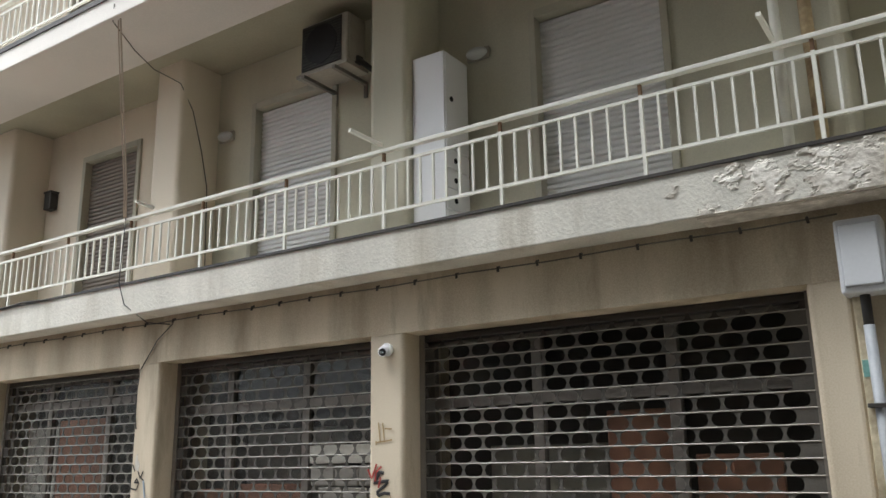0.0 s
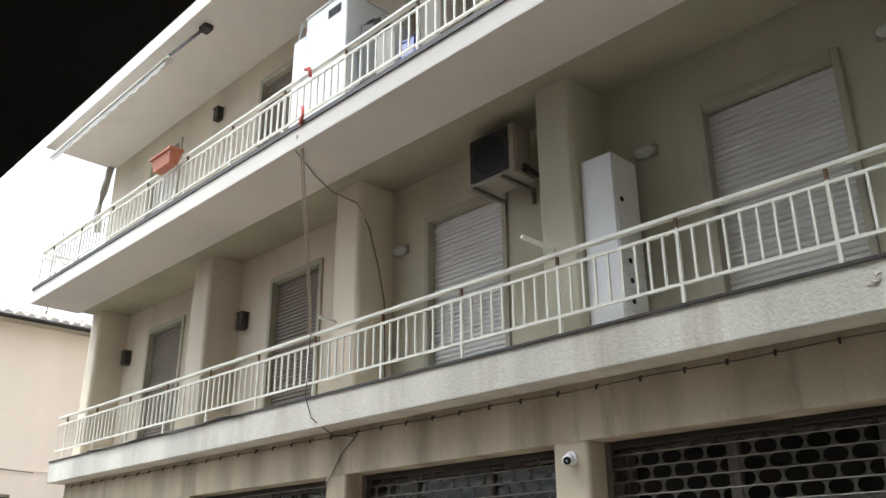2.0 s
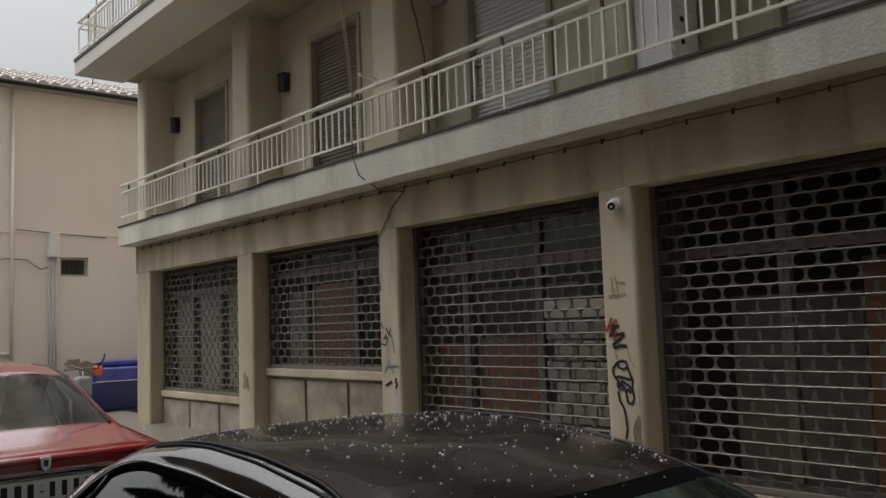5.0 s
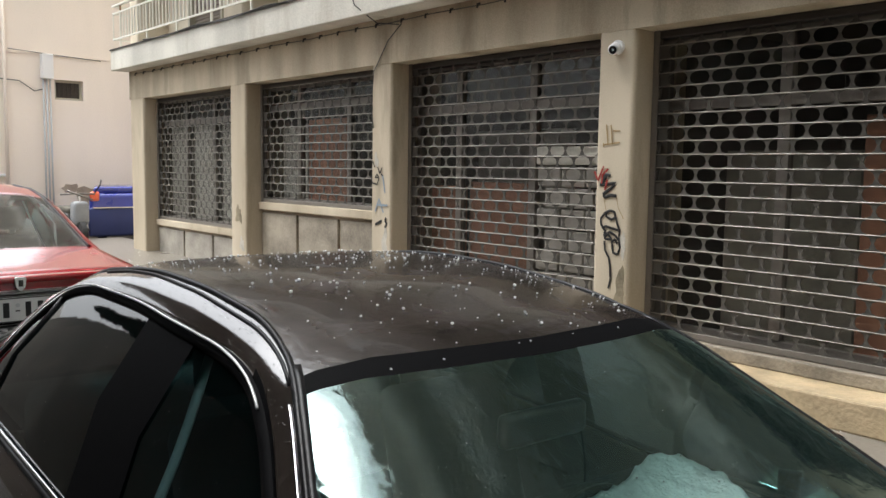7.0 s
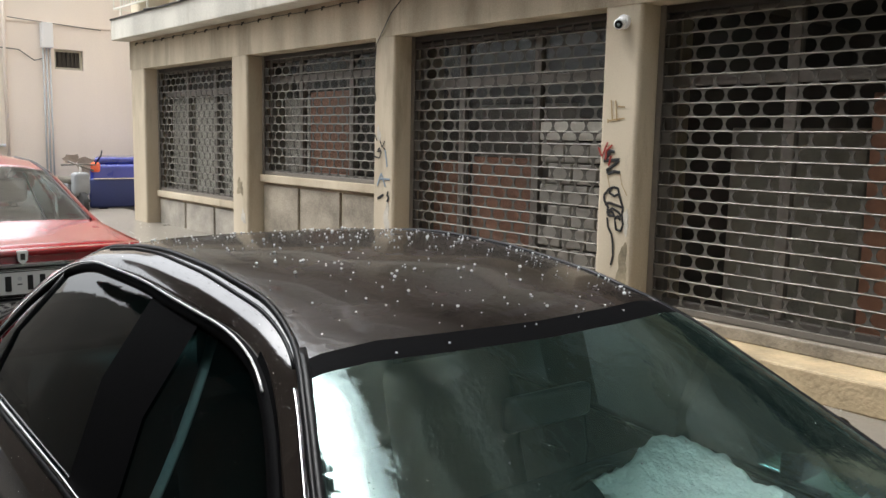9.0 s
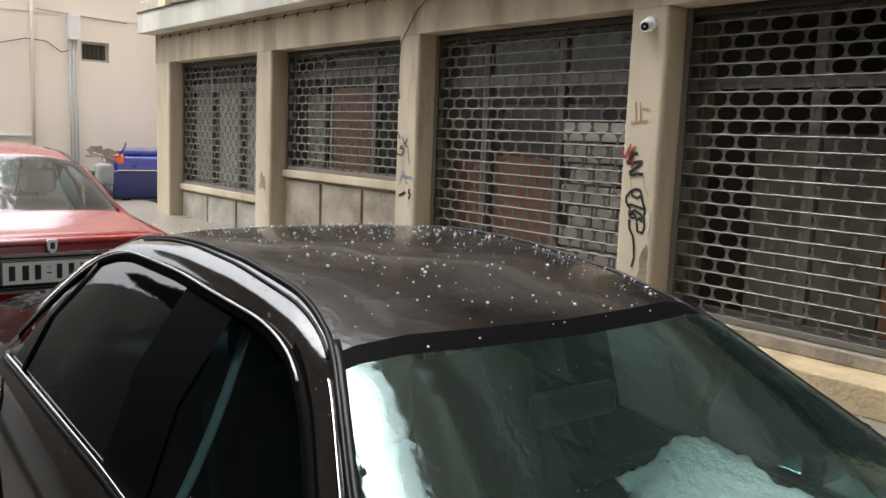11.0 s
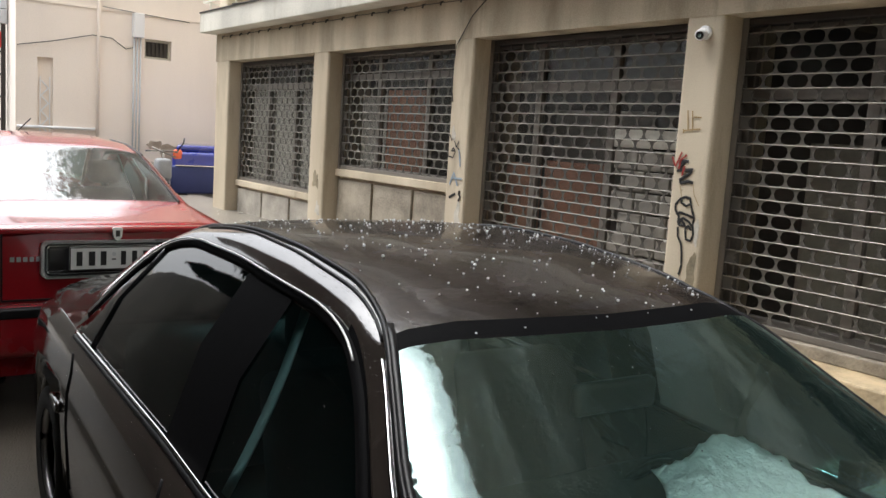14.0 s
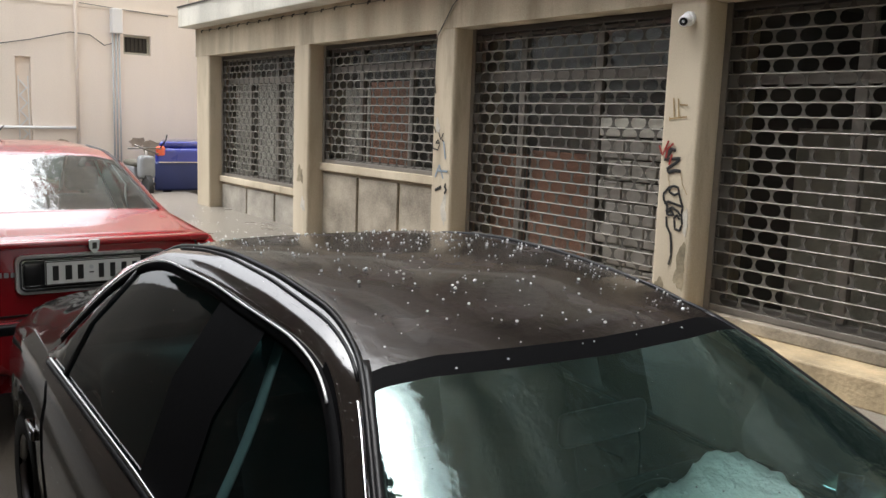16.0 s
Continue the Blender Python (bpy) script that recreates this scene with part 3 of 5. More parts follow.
# ---- balcony railings ----
def railing(y, zs, x0, x1, ztop, zmid, zbot, first, pitch, returns=True):
    rl = thing("balcony_railing", (x0, y, zs), "cream painted steel balcony railing with thin bars", "railing", "balcony railings")
    part("handrail", box(bmesh.new(), x0, x1, y - 0.028, y + 0.028, ztop - 0.035, ztop, 0.006), RAILPAINT, rl)
    part("upper_rail", box(bmesh.new(), x0, x1, y - 0.012, y + 0.012, zmid - 0.012, zmid + 0.012), RAILPAINT, rl)
    part("lower_rail", box(bmesh.new(), x0, x1, y - 0.012, y + 0.012, zbot - 0.012, zbot + 0.012), RAILPAINT, rl)
    pm = bpy.data.meshes.new("post"); b = box(bmesh.new(), -0.013, 0.013, -0.013, 0.013, zs, zmid + 0.02); b.to_mesh(pm); b.free(); pm.materials.append(RAILPAINT)
    sm = bpy.data.meshes.new("bracket"); b = box(bmesh.new(), -0.012, 0.012, -0.012, 0.012, zmid + 0.02, ztop - 0.035); b.to_mesh(sm); b.free(); sm.materials.append(RUST)
    bmn = bpy.data.meshes.new("baluster"); b = box(bmesh.new(), -0.009, 0.009, -0.009, 0.009, zbot, zmid); b.to_mesh(bmn); b.free(); bmn.materials.append(RAILPAINT)
    k0 = math.ceil((x0 - first) / pitch)
    x = first + k0 * pitch
    made = 0
    while x < x1:
        for nm, me in (("post", pm), ("bracket", sm)):
            ob = new(nm, me); ob.parent = rl; ob.location = (x - x0, 0, -zs)
        for j in range(1, 9):
            xx = x + j * pitch / 9
            if x0 < xx < x1:
                ob = new("baluster", bmn); ob.parent = rl; ob.location = (xx - x0, random.uniform(-0.004, 0.004), -zs)
        x += pitch
    if returns:
        for za, zb in ((ztop - 0.035, ztop), (zmid - 0.012, zmid + 0.012), (zbot - 0.012, zbot + 0.012)):
            part("end_rail", boxes((x0, x0 + 0.022, y + 0.03, 5.44, za, zb)), RAILPAINT, rl)
        n = max(1, int((5.44 - y) / 0.15))
        for j in range(n):
            ob = new("baluster", bmn); ob.parent = rl; ob.location = (0.01, j * (5.44 - y) / n, -zs)
    return rl


railing(5.15, 3.58, LEFT, RIGHT, 4.31, 4.175, 3.75, -4.35, 1.14)
railing(4.42, 6.43, LEFT, RIGHT, 7.09, 6.97, 6.56, -7.6, 1.14)
railing(4.2, 9.40, LEFT, RIGHT, 10.08, 9.96, 9.55, -7.6, 1.14)
# clothes-line arms on the first-floor rail
for x, dy, dz in ((-4.37, -0.42, 0.0), (-1.16, -0.33, 0.02), (-7.40, -0.22, 0.02)):
    tagged(part("clothesline_arm", ribbon(bmesh.new(), [(x, 5.14, 4.335), (x, 5.14 + dy, 4.335 + dz)], (0.03, 0, 0), (0, 0, 0.03)), RAILPAINT, None), "cream steel clothes-line arm fixed to the railing", "clothesline arm", "clothesline arms")


# ---- fittings on the facade ----
def path_cable(name, pts, r, mat, label, cat="cable"):
    return tagged(part(name, tube(bmesh.new(), pts, r, 6), mat, None, smooth=True), label, cat)


# air conditioner on the pilaster side
ac = thing("air_conditioner", (-5.38, 5.7, 5.52), "aged grey outdoor air conditioner on a wall bracket", "air conditioner")
part("casing", box(bmesh.new(), -5.69, -5.08, 5.5, 5.78, 5.50, 6.04, 0.02), ACGREY, ac)
part("grille", box(bmesh.new(), -5.665, -5.15, 5.485, 5.50, 5.53, 6.01, 0.005), DARKMETAL, ac, "dark fan grille")
for i in range(15):
    z = 5.55 + i * 0.03
    part("grille_bar", box(bmesh.new(), -5.66, -5.155, 5.478, 5.486, z, z + 0.006), BLACK, ac)
part("fan_ring", disc(bmesh.new(), (-5.41, 5.482, 5.77), 0.21, 0.006, "y", 28), BLACK, ac)
part("side_panel", box(bmesh.new(), -5.082, -5.070, 5.53, 5.75, 5.54, 6.0, 0.004), ACGREY, ac)
part("drip_tray", box(bmesh.new(), -5.72, -5.06, 5.47, 5.80, 5.465, 5.50, 0.004), ACGREY, ac)
for x in (-5.6, -5.2):
    part("bracket", boxes((x - 0.02, x + 0.02, 5.44, 5.945, 5.43, 5.465), (x - 0.02, x + 0.02, 5.925, 5.945, 5.30, 5.43)), ALU, ac)
part("valve", box(bmesh.new(), -5.09, -5.04, 5.62, 5.70, 5.52, 5.60, 0.01), DARKMETAL, ac)
part("hose", tube(bmesh.new(), [(-5.06, 5.66, 5.56), (-4.96, 5.74, 5.46), (-4.86, 5.84, 5.36), (-4.84, 5.93, 5.28)], 0.03, 8), DARKMETAL, ac, smooth=True)

# tall white cabinet on the balcony
cb = thing("tall_cabinet", (-4.12, 5.69, 3.585), "tall white lacquered cabinet with drawers on the balcony", "cabinet")
part("body", box(bmesh.new(), -4.30, -3.96, 5.50, 5.88, 3.585, 5.27, 0.006), WHITE, cb)
for i, (z0, z1) in enumerate(((4.36, 5.25), (4.18, 4.34), (4.00, 4.16), (3.81, 3.98), (3.60, 3.79))):
    d = part("drawer_front" if i else "door", box(bmesh.new(), -3.962, -3.946, 5.515, 5.865, z0, z1, 0.004), WHITE, cb)
    part("handle_hole", disc(bmesh.new(), (-3.943, 5.59 + 0.05 * (i > 0), (z0 + z1) / 2 + (0.02 if not i else 0)), 0.024, 0.008, "x", 14), BLACK, d)

# wall lamps
for x, z in ((-14.38, 5.36), (-10.62, 5.22)):
    lp = thing("wall_lamp", (x, WB, z), "dark box-shaped wall lamp on the loggia wall", "wall lamp", "dark wall lamps")
    part("housing", box(bmesh.new(), x - 0.075, x + 0.075, WB - 0.12, WB - 0.005, z - 0.13, z + 0.10, 0.012), DARKMETAL, lp)
    part("cap", box(bmesh.new(), x - 0.085, x + 0.085, WB - 0.13, WB - 0.002, z + 0.10, z + 0.125, 0.006), DARKMETAL, lp)
lp = thing("wall_lamp", (-11.03, 5.45, 8.6), "dark box-shaped wall lamp on the upper wall", "wall lamp", "dark wall lamps")
part("housing", box(bmesh.new(), -11.1, -10.96, 5.34, 5.446, 8.48, 8.68, 0.012), DARKMETAL, lp)
part("cap", box(bmesh.new(), -11.11, -10.95, 5.33, 5.449, 8.68, 8.70, 0.006), DARKMETAL, lp)
for x, z in ((-3.86, 5.37), (-7.23, 5.35), (-1.67, 5.58)):
    lp = thing("bulkhead_lamp", (x, WB, z), "oval glass bulkhead lamp on the loggia wall", "wall lamp", "bulkhead lamps")
    bm = bmesh.new()
    bmesh.ops.create_uvsphere(bm, u_segments=20, v_segments=10, radius=1, matrix=Matrix.LocRotScale((x, WB - 0.05, z), None, (0.11, 0.06, 0.055)))
    part("glass", bm, BULK, lp, smooth=True)
    part("base", box(bmesh.new(), x - 0.12, x + 0.12, WB - 0.035, WB - 0.003, z - 0.06, z + 0.06, 0.015), ACGREY, lp)

# rusted drain pipe and stained pilaster at the right
pipe = tagged(part("drain_pipe", tube(bmesh.new(), [(-0.98, 5.36, 6.16), (-0.98, 5.36, 5.0), (-0.97, 5.37, 3.58)], 0.042, 12), OLDRUST, None, smooth=True), "rust-stained drain pipe in front of the pilaster", "pipe")
pipe2 = tagged(part("conduit", tube(bmesh.new(), [(-1.16, 5.30, 6.16), (-1.16, 5.30, 3.58)], 0.035, 8), RAILPAINT, None, smooth=True), "cream painted upright conduit behind the railing", "pipe")

# broken concrete at the slab edge: many rough flakes
bm = bmesh.new()
nx, nz = 230, 44
def flake(x, z):
    """Height of the flaking paint over the slab face, below zero where it has come away."""
    n = noise.fractal(Vector((x * 5.0, 3.0, z * 7.0)), 0.7, 2.1, 7)
    edge = min(1.0, (x + 1.95) / 0.7) * 0.55 - 0.28
    return n * 0.6 + edge - 0.25 * max(0.0, (z - 3.46) / 0.12)
gv = {}
for i in range(nx):
    for k in range(nz):
        x, z = -1.95 + 2.6 * i / (nx - 1), 3.245 + 0.32 * k / (nz - 1)
        h = flake(x, z)
        if h > 0.0:
            step = 0.003 + 0.004 * (h > 0.13) + 0.005 * (h > 0.26) + 0.003 * noise.noise(Vector((x * 30, 0, z * 30)))
            gv[i, k] = bm.verts.new((x, 5.119 - step, z))
for i, k in gv:
    q = [gv.get(c) for c in ((i, k), (i + 1, k), (i + 1, k + 1), (i, k + 1))]
    if all(q):
        bm.faces.new(q)
bmesh.ops.delete(bm, geom=[v for v in bm.verts if not v.link_faces], context="VERTS")
bmesh.ops.solidify(bm, geom=bm.faces[:], thickness=0.01)
tagged(part("spalled_concrete", bm, SPALL, None), "flaking broken concrete on the balcony edge", "broken concrete", kind="stuff")
tagged(part("slab_stain", boxes((-1.75, RIGHT, 5.14, 5.39, 3.232, 3.239)), SPALL, None), "rust-stained concrete underside of the balcony", "stain", kind="stuff")

# rusted hook stubs under the slab
for i in range(36):
    x = -14.6 + i * 0.385 + random.uniform(-0.04, 0.04)
    bm = tube(bmesh.new(), [(x, 5.40, 3.195), (x + 0.004, 5.365, 3.185), (x + 0.012, 5.355, 3.15)], 0.011, 6)
    tagged(part("hook_stub", bm, DARKMETAL, None), "short rusted hook stub under the balcony edge", "hook", "hook stubs under the balcony")

path_cable("cable", [(-14.5, 5.385, 3.185)] + [(-14.5 + 0.77 * k, 5.378, 3.185 - 0.012 * (k % 2)) for k in range(1, 18)] + [(-0.95, 5.385, 3.185)], 0.006, CABLEGREY, "thin cable strung along the hooks under the balcony")

# electricity box, pipe and conduit at the right corner
eb = thing("electric_box", (-0.84, 5.3, 2.6), "grey plastic electricity box on the corner pillar", "electric box")
part("housing", box(bmesh.new(), -0.965, -0.70, 5.24, 5.42, 2.65, 3.11, 0.02, 3), GREYBOX, eb)
part("lid", box(bmesh.new(), -0.94, -0.725, 5.225, 5.242, 2.69, 3.07, 0.012, 3), GREYBOX, eb)
part("gland", tube(bmesh.new(), [(-0.85, 5.33, 2.65), (-0.85, 5.33, 2.46)], 0.03, 10), CABLE, eb, smooth=True)
part("pipe", tube(bmesh.new(), [(-0.85, 5.33, 2.47), (-0.84, 5.33, 0.1)], 0.032, 12), PIPEGREY, eb, smooth=True)
for z in (2.0, 1.2):
    part("clamp", box(bmesh.new(), -0.91, -0.79, 5.28, 5.44, z - 0.012, z + 0.012, 0.003), DARKMETAL, eb)
FLAKY = material("flaking_yellow_plaster", (0.50, 0.44, 0.31), 0.9, vary=0.25, grain=30, stain=5, bump=0.5, tint=(0.26, 0.21, 0.13), grime=(0.13, 0.10, 0.07))
structure("trim_corner", box(bmesh.new(), -0.928, -0.868, 5.37, 5.44, 0.09, 2.66, 0.008), FLAKY, "flaking yellowish plaster strip beside the corner pillar")
tagged(part("paint_fleck", box(bmesh.new(), -0.92, -0.885, 5.366, 5.37, 2.17, 2.27, 0.001), material("teal_paint_fleck", (0.16, 0.33, 0.29), 0.8, vary=0.3, stain=12), None), "teal paint left on the flaking plaster", "stain", kind="stuff")

# security camera on a pillar
sc = thing("security_camera", (-4.52, 5.39, 2.63), "small white dome security camera on the pillar", "security camera")
part("base", disc(bmesh.new(), (-4.50, 5.385, 2.64), 0.055, 0.03, "y", 20), WHITE, sc, smooth=False)
AIM = Vector((0.40, -0.86, -0.28)).normalized()
def turned(r, a, b, r2=None):
    bm = bmesh.new()
    q = Vector((0, 0, 1)).rotation_difference(AIM)
    bmesh.ops.create_cone(bm, cap_ends=True, segments=20, radius1=r, radius2=r2 or r, depth=b - a, matrix=Matrix.LocRotScale(Vector((-4.51, 5.37, 2.635)) + AIM * (a + b) / 2, q, None))
    return bm
part("head", turned(0.044, 0.0, 0.075), WHITE, sc, smooth=False)
part("hood", turned(0.044, 0.075, 0.09, 0.036), WHITE, sc, smooth=False)
part("lens", turned(0.030, 0.089, 0.101), BLACK, sc)
part("eye", turned(0.013, 0.10, 0.105), CHROME, sc)


# spray paint on the pillars: strokes with a little thickness
def spray(name, strokes, mat, label, y=5.394, w=0.022):
    at = (strokes[0][0][0], y, strokes[0][0][1])
    tag = thing(name, at, label, "graffiti", "graffiti on the pillars")
    for st in strokes:
        pts = []
        for (a, b), (c, d) in zip(st, st[1:]):
            for k in range(4):
                pts.append((a + (c - a) * k / 4, y, b + (d - b) * k / 4))
        pts.append((st[-1][0], y, st[-1][1]))
        bm = tube(bmesh.new(), pts, w / 2, 5)
        for v in bm.verts:
            v.co.y = y + (v.co.y - y) * 0.2
        part("stroke", bm, mat, tag)


spray("graffiti", [[(-4.701, 1.676), (-4.663, 1.601), (-4.61, 1.717)], [(-4.627, 1.58), (-4.618, 1.649), (-4.562, 1.697)], [(-4.592, 1.528), (-4.569, 1.611)]], INKRED, "red spray-painted strokes on the pillar", y=5.392, w=0.018)
spray("graffiti", [[(-4.539, 1.644), (-4.608, 1.654), (-4.626, 1.621), (-4.573, 1.647), (-4.617, 1.594), (-4.642, 1.57), (-4.559, 1.576), (-4.488, 1.585), (-4.527, 1.547), (-4.61, 1.495), (-4.59, 1.47), (-4.531, 1.488), (-4.475, 1.483)]], INKBLACK, "dark zigzag spray tag on the pillar", w=0.027)
spray("graffiti", [[(-4.533, 1.366), (-4.581, 1.348), (-4.626, 1.298), (-4.62, 1.253), (-4.574, 1.198), (-4.588, 1.178)], [(-4.533, 1.366), (-4.487, 1.357), (-4.476, 1.317), (-4.518, 1.295), (-4.571, 1.317), (-4.57, 1.349), (-4.533, 1.366)], [(-4.476, 1.317), (-4.452, 1.252), (-4.43, 1.21), (-4.44, 1.155), (-4.424, 1.076), (-4.445, 1.023), (-4.491, 1.031), (-4.507, 1.115), (-4.477, 1.141), (-4.45, 1.108)], [(-4.611, 1.222), (-4.573, 1.239), (-4.498, 1.225), (-4.43, 1.21)], [(-4.592, 1.16), (-4.534, 1.198), (-4.469, 1.169), (-4.443, 1.136)], [(-4.584, 1.147), (-4.549, 1.178), (-4.504, 1.138), (-4.56, 1.136), (-4.584, 1.147)], [(-4.581, 1.12), (-4.572, 1.047), (-4.531, 0.989), (-4.515, 0.908), (-4.509, 0.817), (-4.528, 0.74)]], INKBLACK, "black looping spray tag running down the pillar", w=0.021)
spray("graffiti", [[(-4.595, 2.048), (-4.575, 1.888)], [(-4.55, 2.044), (-4.531, 1.889)], [(-4.62, 1.887), (-4.457, 1.905)], [(-4.621, 1.9), (-4.617, 1.869)], [(-4.528, 1.996), (-4.457, 1.992)]], INKOCHRE, "faint brown painted outline on the pillar", w=0.012)
spray("graffiti", [[(-4.601, 1.464), (-4.571, 1.358)], [(-4.474, 1.474), (-4.453, 1.391), (-4.399, 1.307)]], INKOCHRE, "thin brown paint runs on the pillar", w=0.006)
spray("graffiti", [[(-7.808, 1.593), (-7.789, 1.514), (-7.702, 1.5), (-7.667, 1.563), (-7.704, 1.61), (-7.742, 1.572), (-7.669, 1.575)], [(-7.691, 1.685), (-7.652, 1.613), (-7.608, 1.682)], [(-7.631, 1.614), (-7.598, 1.591), (-7.583, 1.555)], [(-7.783, 1.749), (-7.744, 1.683)]], INKBLACK, "small dark spray tag on the pillar", w=0.016)
spray("graffiti", [[(-7.733, 1.206), (-7.664, 1.342), (-7.585, 1.2)], [(-7.678, 1.279), (-7.511, 1.279)], [(-7.598, 1.591), (-7.557, 1.41)]], INKBLUE, "pale blue spray mark on the pillar", w=0.024)
spray("graffiti", [[(-7.538, 1.149), (-7.555, 1.116), (-7.52, 1.083), (-7.557, 1.042)], [(-7.728, 1.063), (-7.617, 1.111)]], INKBLACK, "short dark spray mark on the pillar", w=0.03)

# rope and cables hanging from the upper balcony
path_cable("rope", [(-7.13, 4.35, 6.50), (-7.25, 4.50, 5.95), (-7.48, 4.76, 5.25), (-7.70, 5.0, 4.65), (-7.82, 5.11, 4.30)], 0.010, ROPE, "pale rope hanging between two balcony railings", "rope")
path_cable("rope", [(-7.17, 4.35, 6.50), (-7.29, 4.50, 5.97), (-7.50, 4.74, 5.28), (-7.73, 5.0, 4.62), (-7.85, 5.11, 4.30)], 0.007, ROPE, "pale rope hanging between two balcony railings", "rope")
path_cable("rope_tie", [(-7.14, 4.36, 6.62), (-7.11, 4.35, 6.50), (-7.15, 4.35, 6.40)], 0.02, REDROPE, "red tie round the rope at the railing", "rope")
path_cable("rope_tie", [(-7.16, 4.38, 7.12), (-7.08, 4.38, 7.10), (-7.05, 4.38, 6.98)], 0.02, REDROPE, "red tie round the upper handrail", "rope")
path_cable("cable", [(-7.22, 4.37, 6.3), (-7.3, 4.42, 6.15), (-7.62, 4.92, 6.13), (-7.83, 5.33, 6.13), (-7.6, 5.40, 5.98), (-7.43, 5.405, 5.87), (-7.385, 5.56, 5.58), (-7.385, 5.71, 5.14), (-7.385, 5.81, 4.75), (-7.385, 5.85, 3.6)], 0.006, CABLEGREY, "thin dark cable running along the loggia pilaster")
path_cable("cable", [(-7.80, 5.10, 4.3), (-7.82, 5.09, 3.6), (-7.70, 5.09, 3.35), (-7.45, 5.2, 3.15), (-7.25, 5.33, 3.13)], 0.006, CABLE, "thin dark cable hanging over the balcony edge")
path_cable("cable", [(-7.25, 5.36, 3.14), (-7.5, 5.38, 3.0), (-7.76, 5.385, 2.7), (-7.80, 5.385, 2.3), (-7.76, 5.385, 2.1)], 0.006, CABLE, "thin dark cable running down the pillar")
path_cable("cable", [(-13.5, 5.095, 3.60), (-12.6, 5.09, 3.56), (-11.6, 5.09, 3.60), (-10.6, 5.09, 3.55), (-9.6, 5.09, 3.60), (-9.1, 5.09, 3.57)], 0.009, CABLE, "dark cable lying along the balcony edge")

# planter on the upper railing
pl = thing("planter", (-10.28, 4.31, 7.0), "terracotta coloured planter hung on the upper railing", "planter")
bm = bmesh.new()
box(bm, -10.55, -10.02, 4.22, 4.39, 6.98, 7.17)
for v in bm.verts:
    if v.co.z < 7.05:
        v.co.x = -10.28 + (v.co.x + 10.28) * 0.86
        v.co.y = 4.31 + (v.co.y - 4.31) * 0.75
part("trough", bm, TERRACOTTA, pl)
part("rim", box(bmesh.new(), -10.58, -9.99, 4.20, 4.41, 7.16, 7.20, 0.008), TERRACOTTA, pl)
part("soil", box(bmesh.new(), -10.54, -10.03, 4.225, 4.385, 7.172, 7.205), SHOPDARK, pl)
part("hook", boxes((-10.2, -10.17, 4.38, 4.47, 7.09, 7.12), (-10.45, -10.42, 4.38, 4.47, 7.09, 7.12)), DARKMETAL, pl)

# white appliance and goods on the upper balcony
wm = thing("washing_machine", (-7.05, 4.9, 6.43), "white washing machine standing on the upper balcony", "washing machine")
part("casing", box(bmesh.new(), -7.55, -6.75, 4.62, 5.25, 6.43, 8.12, 0.02), WHITE, wm)
part("vent", boxes(*[(-7.1, -6.86, 4.612, 4.622, 7.9 + i * 0.02, 7.908 + i * 0.02) for i in range(6)]), DARKMETAL, wm)
part("top", box(bmesh.new(), -7.56, -6.74, 4.61, 5.26, 8.12, 8.15, 0.008), WHITE, wm)
bx = thing("leaning_board", (-7.8, 4.8, 6.43), "white panel leaning beside the appliance", "panel")
part("board", box(bmesh.new(), -7.86, -7.6, 4.66, 4.70, 6.43, 7.95, 0.006), WHITE, bx)
path_cable("hose", [(-7.54, 4.8, 7.8), (-7.75, 4.8, 7.85), (-7.95, 4.8, 8.1), (-8.0, 4.85, 8.4), (-7.9, 5.0, 8.6)], 0.02, WHITE, "white hose rising from the appliance", "hose")
for i, (x, h, m) in enumerate(((-6.5, 1.5, DARKMETAL), (-6.2, 1.2, CAST), (-5.85, 0.8, BLUEPAINT), (-5.5, 1.35, SHUTTERGREY))):
    tg = thing("laundry_bag", (x, 4.9, 6.43), "dark full bag standing behind the upper railing", "bag", "bags on the balcony")
    bm = box(bmesh.new(), x - 0.16, x + 0.16, 4.75, 5.15, 6.43, 6.43 + h * 0.8, 0.06, 3)
    for v in bm.verts:
        v.co += Vector((random.uniform(-.03, .03), random.uniform(-.03, .03), random.uniform(-.02, .02))) if v.co.z > 6.5 else Vector()
    part("bag", bm, m, tg)

# folded awning under the third slab
aw = thing("awning", (-12.3, 4.12, 8.9), "pale rolled awning with scalloped edge under the upper balcony", "awning")
part("roll", tube(bmesh.new(), [(-14.35, 4.14, 8.66), (-10.2, 4.14, 8.64)], 0.05, 12), AWNING, aw, smooth=True)
bm = bmesh.new()
vs = []
for i in range(86):
    x = -14.33 + i * 0.0483
    vs.append((bm.verts.new((x, 4.085, 8.63)), bm.verts.new((x, 4.07, 8.50 - 0.04 * abs(math.sin(i * 0.45))))))
for p, q in zip(vs, vs[1:]):
    bm.faces.new((p[0], q[0], q[1], p[1]))
bmesh.ops.solidify(bm, geom=bm.faces[:], thickness=0.006)
part("valance", bm, AWNING, aw, "scalloped pale cloth edge")
part("front_bar", tube(bmesh.new(), [(-14.40, 4.085, 8.63), (-10.15, 4.085, 8.61)], 0.025, 8), RAILPAINT, aw, smooth=True)
part("arm", ribbon(bmesh.new(), [(-10.2, 4.11, 8.64), (-9.74, 4.40, 9.04)], (0.03, 0.02, 0), (0, 0, 0.05)), DARKMETAL, aw, "dark folded awning arm")
part("arm_mount", box(bmesh.new(), -9.84, -9.66, 4.33, 4.47, 9.0, 9.078, 0.01), DARKMETAL, aw)
for x in (-13.7, -12.1):
    part("strut", tube(bmesh.new(), [(x, 4.15, 8.68), (x + 0.1, 4.5, 9.078)], 0.014, 6), RAILPAINT, aw)
